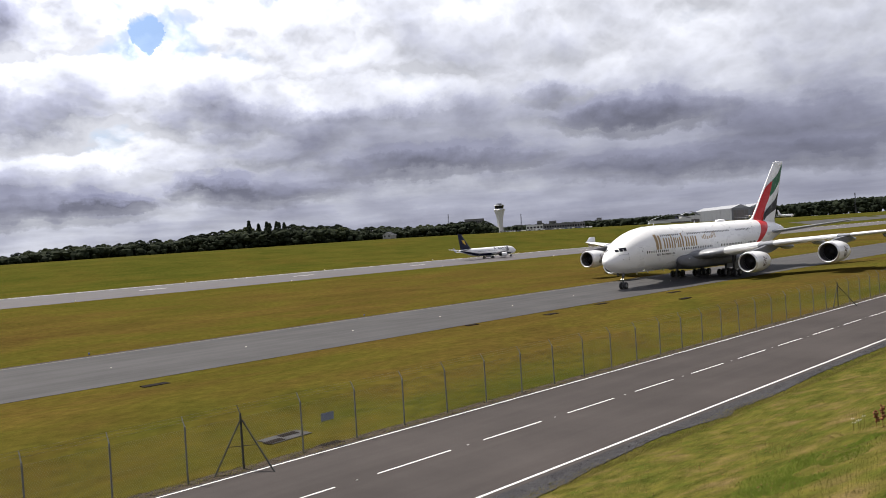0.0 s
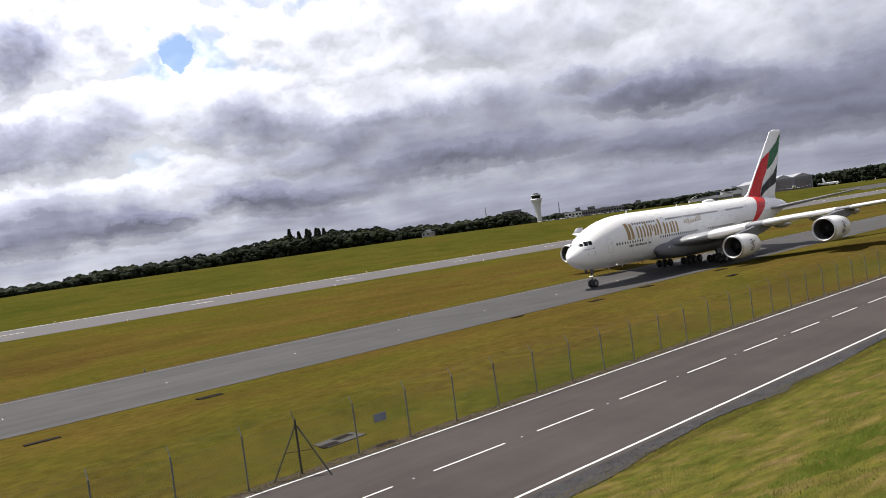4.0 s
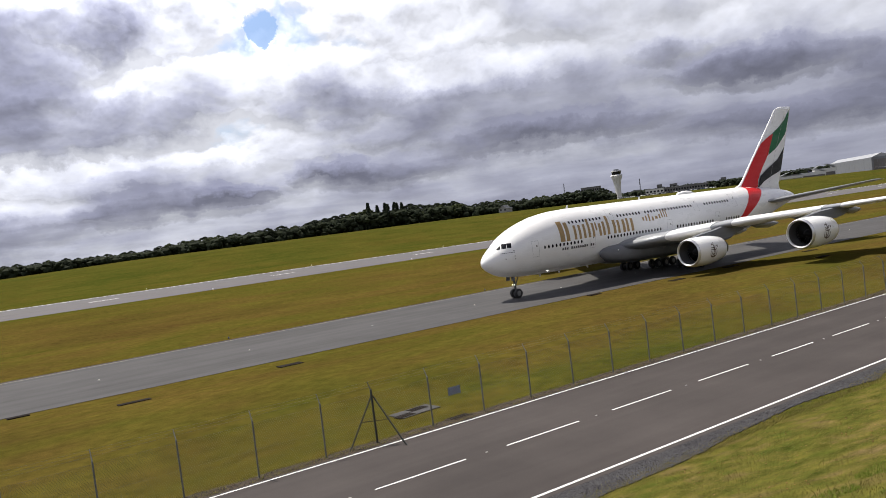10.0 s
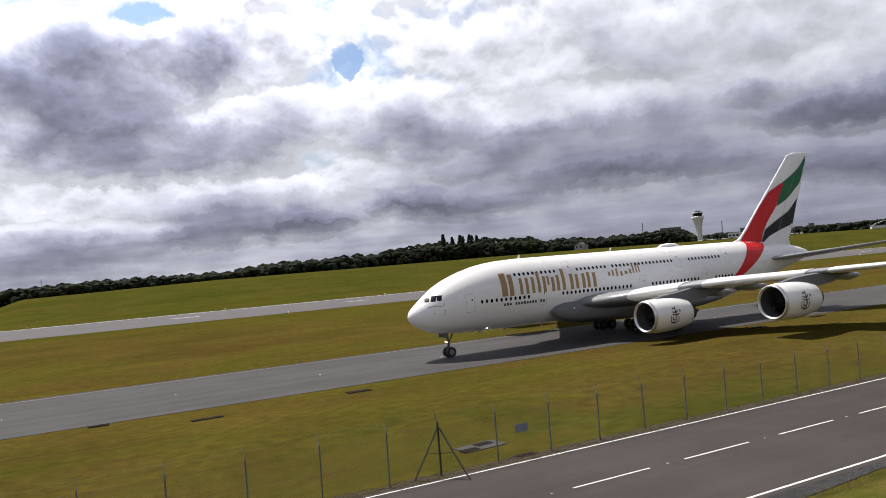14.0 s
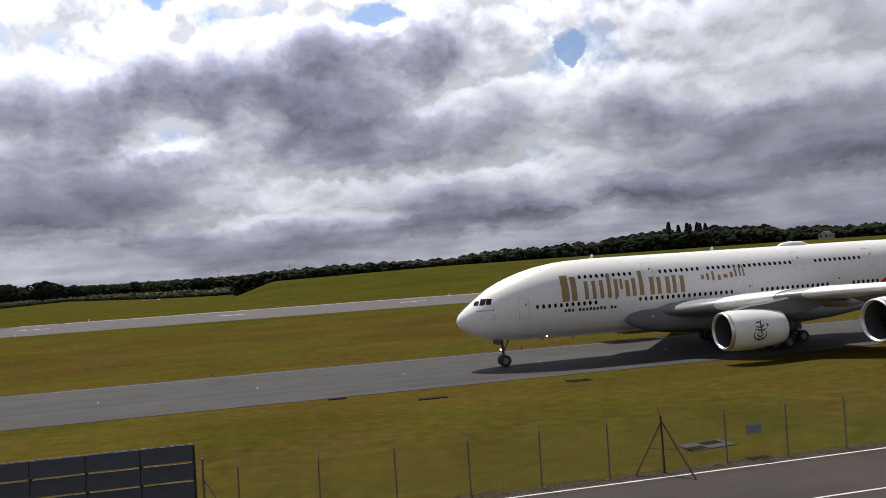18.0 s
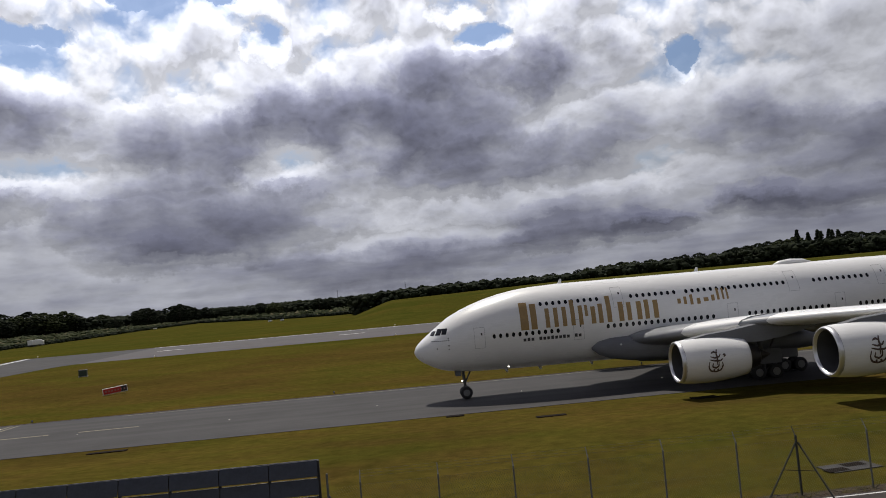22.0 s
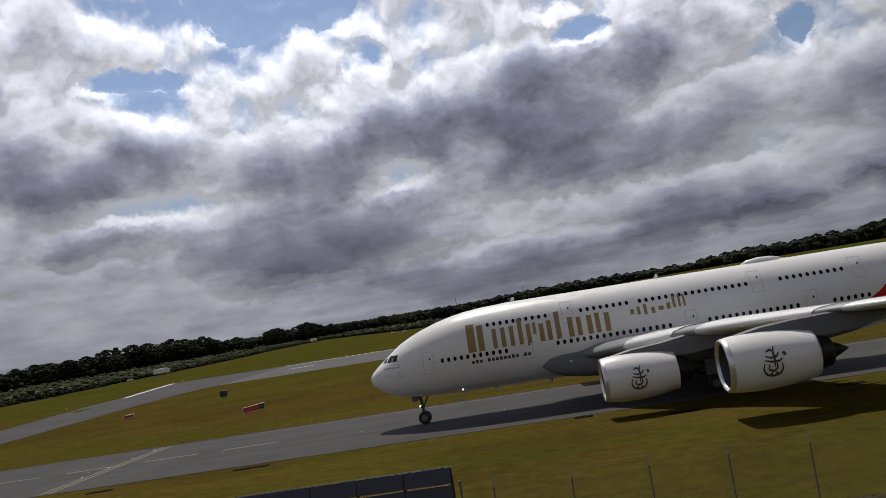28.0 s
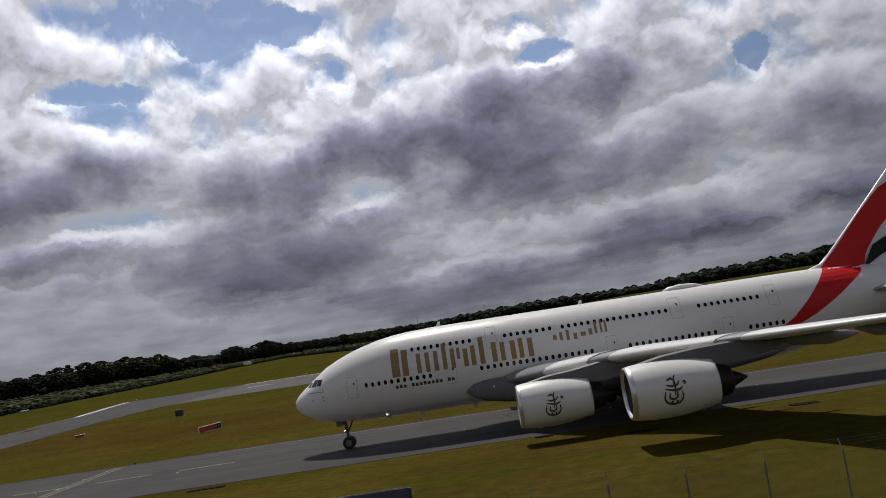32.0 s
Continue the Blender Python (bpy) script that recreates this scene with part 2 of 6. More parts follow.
def grass_material():
    m, nt, p = material("grass", 0.9)
    p.inputs["Specular IOR Level"].default_value = 0.0
    g = nt.nodes.new("ShaderNodeNewGeometry").outputs["Position"]
    flat = vmath(nt, "MULTIPLY", g, (1, 1, 0))
    streak = vmath(nt, "MULTIPLY", g, (0.55, 1.0, 0))
    big = noise_tex(nt, streak, 0.045, 5, 0.6, 0.6)
    mid = noise_tex(nt, streak, 0.28, 5, 0.62)
    fin = noise_tex(nt, vmath(nt, "MULTIPLY", g, (0.7, 1.0, 0)), 1.1, 7, 0.72)
    tiny = noise_tex(nt, flat, 14.0, 3, 0.7)
    f = math_(nt, "ADD", math_(nt, "MULTIPLY", big, 0.62), math_(nt, "MULTIPLY", mid, 0.38))
    # strips that are mown and grazed differently: dry between the pavements, greener on the banks
    yy = node(nt, "ShaderNodeSeparateXYZ", ins={0: g}).outputs[1]
    yy = math_(nt, "ADD", yy, math_(nt, "MULTIPLY", math_(nt, "SUBTRACT", big, 0.5), 60.0))
    zone = ramp(nt, math_(nt, "DIVIDE", yy, 450.0), [(0.0, (0.40,) * 3), (0.045, (0.40,) * 3), (0.088, (0.54,) * 3), (0.13, (0.58,) * 3), (0.22, (0.54,) * 3), (0.27, (0.64,) * 3), (0.36, (0.60,) * 3), (0.42, (0.46,) * 3), (0.62, (0.40,) * 3), (0.78, (0.36,) * 3), (1.0, (0.42,) * 3)])
    f = math_(nt, "ADD", math_(nt, "MULTIPLY", f, 1.05), math_(nt, "MULTIPLY", math_(nt, "SUBTRACT", zone, 0.5), 0.8))
    f = math_(nt, "ADD", f, -0.02)
    c = ramp(nt, f, [(0.28, (0.0420, 0.047, 0.0083)), (0.40, (0.0525, 0.052, 0.0097)), (0.52, (0.0630, 0.053, 0.0110)), (0.62, (0.0640, 0.047, 0.0120)), (0.78, (0.0546, 0.034, 0.0110))])
    wide = noise_tex(nt, vmath(nt, "MULTIPLY", g, (0.5, 1.0, 0)), 0.10, 3, 0.5, 0.8)
    c = mix(nt, 1.0, c, ramp(nt, wide, [(0.34, (0.86, 0.89, 0.88)), (0.5, (1, 1, 1)), (0.66, (1.14, 1.10, 1.12))]), "MULTIPLY")
    k = math_(nt, "ADD", math_(nt, "MULTIPLY", fin, 0.55), math_(nt, "MULTIPLY", tiny, 0.45))
    c = mix(nt, 1.0, c, ramp(nt, k, [(0.34, (0.50, 0.54, 0.5)), (0.5, (1, 1, 1)), (0.66, (1.55, 1.48, 1.35))]), "MULTIPLY")
    # the unmown bank by the road is paler, with straw in it
    bank = ramp(nt, math_(nt, "DIVIDE", node(nt, "ShaderNodeSeparateXYZ", ins={0: g}).outputs[1], 40.0), [(0.50, (1, 1, 1)), (0.56, (0, 0, 0))])
    straw = ramp(nt, noise_tex(nt, flat, 0.5, 5, 0.65), [(0.35, (0.050, 0.059, 0.0114)), (0.52, (0.076, 0.071, 0.0162)), (0.66, (0.108, 0.082, 0.0323)), (0.80, (0.122, 0.092, 0.0456))])
    straw = mix(nt, 1.0, straw, ramp(nt, k, [(0.36, (0.36, 0.40, 0.34)), (0.5, (0.95, 0.95, 0.95)), (0.64, (1.55, 1.45, 1.3))]), "MULTIPLY")
    c = mix(nt, bank, c, straw)
    nt.links.new(c, p.inputs["Base Color"])
    b = node(nt, "ShaderNodeBump", ins={0: 0.28, 1: 0.08})
    nt.links.new(k, b.inputs["Height"])
    nt.links.new(b.outputs[0], p.inputs["Normal"])
    return m


def asphalt_material(name, c, streaks=0.0, rough=0.85):
    m, nt, p = material(name, rough)
    p.inputs["Specular IOR Level"].default_value = 0.12
    g = nt.nodes.new("ShaderNodeNewGeometry").outputs["Position"]
    lane = vmath(nt, "MULTIPLY", g, (0.03, 1.0, 0))
    n1, n2, n3 = noise_tex(nt, lane, 0.55, 5, 0.6), noise_tex(nt, g, 0.13, 5, 0.62), noise_tex(nt, g, 22.0, 3, 0.7)
    f = math_(nt, "ADD", math_(nt, "MULTIPLY", n1, 0.35 + streaks), math_(nt, "MULTIPLY", n2, 0.45))
    f = math_(nt, "ADD", f, math_(nt, "MULTIPLY", n3, 0.2))
    lo, hi = tuple(v * 0.72 for v in c), tuple(v * 1.28 for v in c)
    nt.links.new(ramp(nt, f, [(0.36, lo), (0.66, hi)]), p.inputs["Base Color"])
    b = node(nt, "ShaderNodeBump", ins={0: 0.12, 1: 0.01})
    nt.links.new(n3, b.inputs["Height"])
    nt.links.new(b.outputs[0], p.inputs["Normal"])
    return m


def gravel_material(name, lo, hi, scale=9.0):
    m, nt, p = material(name, 0.9)
    p.inputs["Specular IOR Level"].default_value = 0.15
    g = nt.nodes.new("ShaderNodeNewGeometry").outputs["Position"]
    v = nt.nodes.new("ShaderNodeTexVoronoi")
    nt.links.new(g, v.inputs["Vector"])
    v.inputs["Scale"].default_value = scale
    n = noise_tex(nt, g, 0.7, 5, 0.6)
    c = mix(nt, math_(nt, "MULTIPLY", n, 1.0), lo, hi)
    s = node(nt, "ShaderNodeSeparateColor", ins={0: v.outputs["Color"]}).outputs[0]
    c = mix(nt, 1.0, c, ramp(nt, s, [(0.0, (0.45, 0.45, 0.45)), (1.0, (1.5, 1.5, 1.5))]), "MULTIPLY")
    nt.links.new(c, p.inputs["Base Color"])
    b = node(nt, "ShaderNodeBump", ins={0: 0.8, 1: 0.04})
    nt.links.new(v.outputs["Distance"], b.inputs["Height"])
    nt.links.new(b.outputs[0], p.inputs["Normal"])
    return m


def leaf_material(name, lo, hi, clear=0.0):
    m, nt, p = material(name, 0.75)
    p.inputs["Specular IOR Level"].default_value = 0.05
    geo = nt.nodes.new("ShaderNodeNewGeometry")
    r = geo.outputs["Random Per Island"]
    n = noise_tex(nt, geo.outputs["Position"], 0.9, 4, 0.7)
    f = math_(nt, "ADD", math_(nt, "MULTIPLY", r, 0.5), math_(nt, "MULTIPLY", n, 0.5))
    oi = nt.nodes.new("ShaderNodeObjectInfo").outputs["Random"]
    f = math_(nt, "ADD", f, math_(nt, "MULTIPLY", math_(nt, "SUBTRACT", oi, 0.5), 0.35))
    c = ramp(nt, f, [(0.2, lo), (0.8, hi)])
    nt.links.new(c, p.inputs["Base Color"])
    if clear:
        # thin blades let light through
        tr = node(nt, "ShaderNodeBsdfTranslucent", ins={0: c})
        mx = node(nt, "ShaderNodeMixShader", ins={0: clear, 1: p.outputs[0], 2: tr.outputs[0]})
        nt.links.new(mx.outputs[0], nt.nodes["Material Output"].inputs[0])
    return m


def paint_material(name, c, rough=0.28, grime=0.10):
    """Aircraft gloss paint with faint streaks of grime and panel-scale unevenness."""
    m, nt, p = material(name, rough, 0.0, 0.3 if rough < 0.4 else 0.05)
    p.inputs["Coat Roughness"].default_value = 0.12
    if rough >= 0.4:
        p.inputs["Specular IOR Level"].default_value = 0.25
    o = nt.nodes.new("ShaderNodeTexCoord").outputs["Object"]
    n1 = noise_tex(nt, vmath(nt, "MULTIPLY", o, (0.35, 1.0, 1.2)), 0.9, 5, 0.6)
    n2 = noise_tex(nt, vmath(nt, "MULTIPLY", o, (0.5, 1, 4)), 2.6, 4, 0.65)
    f = math_(nt, "ADD", math_(nt, "MULTIPLY", n1, 0.6), math_(nt, "MULTIPLY", n2, 0.4))
    nt.links.new(ramp(nt, f, [(0.30, tuple(v * (1 - grime) for v in c)), (0.62, c)]), p.inputs["Base Color"])
    nt.links.new(ramp(nt, n1, [(0.3, (rough * 1.5,) * 3), (0.7, (rough * 0.8,) * 3)]), p.inputs["Roughness"])
    return m


GRASS = grass_material()
TAXI = asphalt_material("taxiway_asphalt", (0.051, 0.0495, 0.0505), 0.12)
RUNWAY = asphalt_material("runway_asphalt", (0.076, 0.071, 0.074), 0.3)
ROAD = asphalt_material("road_asphalt", (0.047, 0.0405, 0.0385), 0.0)
GRAVEL = gravel_material("grey_gravel", (0.026, 0.025, 0.028), (0.064, 0.062, 0.065), 26.0)
SOIL = gravel_material("stony_soil", (0.035, 0.026, 0.016), (0.060, 0.046, 0.032), 9.0)
WHITE_LINE = plain("road_paint", (0.56, 0.56, 0.55), 0.7, vary=0.18, scale=2.0)
YELLOW_LINE = plain("taxi_paint", (0.13, 0.11, 0.06), 0.7, vary=0.3, scale=1.0)
STEEL = plain("galvanised_steel", (0.16, 0.165, 0.16), 0.55, 0.4, vary=0.25)
OLD_STEEL = plain("weathered_steel", (0.045, 0.046, 0.042), 0.7, 0.2, vary=0.35)
WIRE = plain("fence_wire", (0.14, 0.15, 0.14), 0.6, 0.3)
CONCRETE = plain("concrete", (0.34, 0.33, 0.31), 0.85, vary=0.2, bump=0.3)
DARK = plain("dark_metal", (0.03, 0.03, 0.033), 0.55, 0.2)
RUBBER = plain("tyre_rubber", (0.022, 0.022, 0.024), 0.8)
WHITE = paint_material("white_aircraft_paint", (0.80, 0.80, 0.80))
GREY_PAINT = paint_material("grey_wing_paint", (0.27, 0.28, 0.30), 0.35, 0.15)
# the fairings' own dark grey, taken darker for the shade under the hull
BELLY = paint_material("shaded_fairing_grey_paint", (0.15, 0.155, 0.17), 0.4, 0.2)
CHROME = plain("polished_lip", (0.62, 0.62, 0.64), 0.34, 0.8, vary=0.08)
GOLD = plain("gold_lettering", (0.30, 0.195, 0.075), 0.4, 0.15, vary=0.15)
INK = plain("dark_lettering", (0.05, 0.05, 0.055), 0.5)
RED = paint_material("red_tail_paint", (0.56, 0.010, 0.014), 0.42)
GREEN = paint_material("green_tail_paint", (0.008, 0.13, 0.05), 0.42)
BLACK = paint_material("black_tail_paint", (0.010, 0.011, 0.015), 0.42)
GLASS = plain("dark_cabin_glass", (0.010, 0.011, 0.014), 0.22, 0.0, 0.1)
GLASS.node_tree.nodes["Principled BSDF"].inputs["Specular IOR Level"].default_value = 0.2
TITANIUM = plain("exhaust_metal", (0.05, 0.045, 0.045), 0.45, 0.8)
NAVY = paint_material("navy_paint", (0.006, 0.008, 0.030), 0.45)
YELLOW = paint_material("yellow_paint", (0.65, 0.42, 0.03))
LEAF = leaf_material("dark_foliage", (0.018, 0.024, 0.015), (0.036, 0.045, 0.025), 0.35)
LEAF2 = leaf_material("mid_foliage", (0.032, 0.042, 0.018), (0.068, 0.080, 0.034), 0.30)
LEAF3 = leaf_material("dry_scrub_foliage", (0.060, 0.058, 0.026), (0.15, 0.135, 0.075))
BARK = plain("bark", (0.06, 0.048, 0.036), 0.9, vary=0.3, bump=0.4)
BLADE = leaf_material("grass_blades", (0.115, 0.118, 0.026), (0.21, 0.170, 0.065), 0.85)
FRESH = leaf_material("fresh_grass_blades", (0.085, 0.135, 0.016), (0.20, 0.25, 0.045), 0.85)
PANEL = plain("dark_screen_panel", (0.045, 0.050, 0.068), 0.5, 0.35, vary=0.3, scale=1.2)
SIGN_RED = plain("red_sign_face", (0.42, 0.022, 0.015), 0.4)
SIGN_WHITE = plain("white_sign_frame", (0.7, 0.7, 0.68), 0.5)
HANGAR = plain("hangar_cladding", (0.13, 0.138, 0.155), 0.6, vary=0.1, scale=0.2)
HANGAR_ROOF = plain("hangar_roof", (0.25, 0.26, 0.28), 0.6, vary=0.1, scale=0.2)
HANGAR_DARK = plain("hangar_doors", (0.11, 0.10, 0.10), 0.6, vary=0.2, scale=0.3)
TOWER_WHITE = plain("tower_cladding", (0.50, 0.50, 0.50), 0.6, vary=0.1, scale=0.3)
BRICKISH = plain("city_walls", (0.12, 0.118, 0.122), 0.8, vary=0.3, scale=0.05)
LAMP_LIT = plain("lit_lamp", (1.0, 0.95, 0.8), 0.3, emit=3.0)
AMBER = plain("lit_marker", (1.0, 0.9, 0.7), 0.3, emit=0.8)


# ---- building helpers ----
def mesh_of(bm, name, mat, smooth=False):
    me = bpy.data.meshes.new(name)
    bm.to_mesh(me)
    bm.free()
    for m in (mat if isinstance(mat, (list, tuple)) else [mat]):
        me.materials.append(m)
    if smooth:
        for p in me.polygons:
            p.use_smooth = True
    return me


def part(name, bm, mat, parent=None, label="", smooth=False):
    """A bmesh as one mesh object, under a thing or a part."""
    ob = new(name, bm if isinstance(bm, bpy.types.Mesh) else mesh_of(bm, name, mat, smooth))
    if parent is not None:
        ob.parent = parent
    if label:
        ob["label"] = label
    return ob


def thing(name, label, category, m=None, group="", kind="", data=None):
    ob = new(name, data)
    if m is not None:
        ob.matrix_basis = m
    return tagged(ob, label, category, group, kind)


def box(bm, x0, x1, y0, y1, z0, z1, bevel=0.0):
    r = bmesh.ops.create_cube(bm, size=1.0, matrix=Matrix.LocRotScale(((x0 + x1) / 2, (y0 + y1) / 2, (z0 + z1) / 2), None, (x1 - x0, y1 - y0, z1 - z0)))
    if bevel:
        ed = list({e for v in r["verts"] for e in v.link_edges})
        bmesh.ops.bevel(bm, geom=ed, offset=bevel, segments=1, affect="EDGES")
    return r["verts"]


def rod(bm, a, b, r, r2=None, n=8):
    a, b = Vector(a), Vector(b)
    q = (b - a).to_track_quat("Z", "Y").to_matrix().to_4x4()
    bmesh.ops.create_cone(bm, cap_ends=True, segments=n, radius1=r, radius2=r if r2 is None else r2, depth=(b - a).length,
                          matrix=Matrix.Translation((a + b) / 2) @ q)


def quad_strip(bm, a, b):
    """A strip of quads between two rows of points."""
    va, vb = [bm.verts.new(p) for p in a], [bm.verts.new(p) for p in b]
    for i in range(len(va) - 1):
        bm.faces.new((va[i], va[i + 1], vb[i + 1], vb[i]))


def grid_faces(bm, rows, close=False):
    """Faces over rows of points of equal length."""
    vs = [[bm.verts.new(p) for p in r] for r in rows]
    for i in range(len(vs) - 1):
        k = len(vs[i])
        for j in range(k if close else k - 1):
            bm.faces.new((vs[i][j], vs[i][(j + 1) % k], vs[i + 1][(j + 1) % k], vs[i + 1][j]))
    return vs


def clump(verts, faces, c, r, rng, squash=.8):
    """A jagged ball of leaves: a rough 20-sided form with torn-out points."""
    i = len(verts)
    for (x, y, z) in ICO_V:
        k = r * rng.uniform(.62, 1.28)
        verts.append((c[0] + x * k, c[1] + y * k, c[2] + z * k * squash))
    faces.extend([(a + i, b + i, d + i) for a, b, d in ICO_F])


def _ico(n):
    bm = bmesh.new()
    bmesh.ops.create_icosphere(bm, subdivisions=n, radius=1)
    bm.verts.ensure_lookup_table()
    v, f = [tuple(p.co) for p in bm.verts], [tuple(q.index for q in p.verts) for p in bm.faces]
    bm.free()
    return v, f


ICO_V, ICO_F = _ico(1)


def leaf_mesh(name, verts, faces, mat):
    me = bpy.data.meshes.new(name)
    me.from_pydata(verts, [], faces)
    me.materials.append(mat)
    return me


def table(x, xs, *cols):
    return [float(np.interp(x, xs, c)) for c in cols]


def smooth01(a, b, x):
    t = np.clip((x - a) / (b - a), 0, 1)
    return t * t * (3 - 2 * t)


_ONCE = {}


def plain_once(name, c, *a, **k):
    if name not in _ONCE:
        _ONCE[name] = plain(name, c, *a, **k)
    return _ONCE[name]


MUD = plain("wet_mud_metal", (0.014, 0.011, 0.009), 0.95, vary=0.3)
MUD.node_tree.nodes["Principled BSDF"].inputs["Specular IOR Level"].default_value = 0.05


# ---- ground ----
RIDGE_X = (-40, -25, -15, -2, 40, 100, 340, 600, 1000)
RIDGE_Z = (1.4, 1.7, 5.0, 9.4, 10.2, 11.8, 13.6, 12.8, 10.3)
ZR = 1.33        # runway level


def ground_z(x, y):
    if y < 21.3:
        z = float(np.interp(y, (0.8, 2.2, 5.0, 9.5, 15.0, 21.3), (9.15, 8.0, 5.6, 3.5, 1.6, 0.0)))
        if y < -30:
            z = 9.15 * (1 - smooth01(-30, -70, y)) if y > -70 else 0.0
        return float(z)
    if y < 112:
        # a low swell of grass between fence and taxiway
        return float(0.75 * smooth01(40, 52, y) * (1 - smooth01(53, 69.5, y)))
    z = ZR * smooth01(112, 192, y)
    if y > 276:
        ridge = float(np.interp(x, RIDGE_X, RIDGE_Z))
        z += (ridge - ZR) * smooth01(276, 400, y)
        if y > 400:
            z += 0.007 * (min(y, 2500) - 400) * smooth01(-60, 60, x) * (1 - .92 * smooth01(450, 800, x)) + 0.003 * (min(y, 2500) - 400) * (1 - smooth01(-60, 60, x))
    return float(z)


def bank_bump(x, y):
    return 0.22 * noise.noise((x * 0.11, y * 0.14, 0)) + 0.07 * noise.noise((x * 0.3, y * 0.35, 3))


def ground():
    xs = sorted({*np.arange(-60, 4, 4.0), *np.arange(4, 84, 1.5), *np.arange(84, 161, 4.0), *np.arange(-260, -140, 20.0), *np.arange(-140, -60, 5.0), *np.arange(160, 760, 25.0), *np.arange(760, 3000, 160.0),
                 *np.arange(-1200, -260, 80.0), -4400, -3000, -2000, 3000, 3600, 4400})
    ys = sorted({-4400, -2000, -800, -300, -120, -70, -60, -50, -40, -30, -20, -10, -4, 0, 0.8, 1.5, 2.2, 2.8, *np.arange(3.5, 21.3, 1.2), 21.3, 22.3, 24, 28, 32, 35, 37, 40, *np.arange(42, 69, 2.0),
                 69.5, 81, 93.5, 100, 112, *np.arange(116, 192, 4.0), 192, 201, 233, 266, 276, *np.arange(284, 404, 8.0), 420, 460, 520, 600, 700, 850, 1000, 1300, 1700, 2500, 4400})
    bm = bmesh.new()
    rows = []
    for y in ys:
        row = []
        for x in xs:
            z = ground_z(x, y)
            if 3 < y < 20.5:
                z += bank_bump(x, y)
            elif 41 < y < 64 or (100 < y < 192 and x > -40) or y > 300:
                z += 0.12 * noise.noise((x * 0.05, y * 0.05, 1))
            row.append((x, y, z))
        rows.append(row)
    grid_faces(bm, rows)
    ob = part("ground", bm, GRASS, smooth=True)
    tagged(ob, "mown olive-green airfield grass with dry brown patches", "grass", kind="structure")


def sheet(name, rows, mat, label, category, z=0.03):
    """A flat pavement between two edges; rows of (near edge point, far edge point)."""
    bm = bmesh.new()
    pts = []
    for a, b in rows:
        line = []
        for k in range(5):
            x, y = a[0] + (b[0] - a[0]) * k / 4, a[1] + (b[1] - a[1]) * k / 4
            line.append((x, y, ground_z(x, y) + z))
        pts.append(line)
    vs = grid_faces(bm, pts)
    # a real thickness at the rim
    r = bmesh.ops.extrude_edge_only(bm, edges=[e for e in bm.edges if len(e.link_faces) == 1])
    for v in [g for g in r["geom"] if isinstance(g, bmesh.types.BMVert)]:
        v.co.z -= 0.12
    bmesh.ops.recalc_face_normals(bm, faces=bm.faces[:])
    return tagged(part(name, bm, mat), label, category, kind="structure")


def marking(name, polys, mat, parent, z):
    bm = bmesh.new()
    for p in polys:
        bm.faces.new([bm.verts.new((x, y, ground_z(x, y) + z)) for x, y in p])
    return part(name, bm, mat, parent)


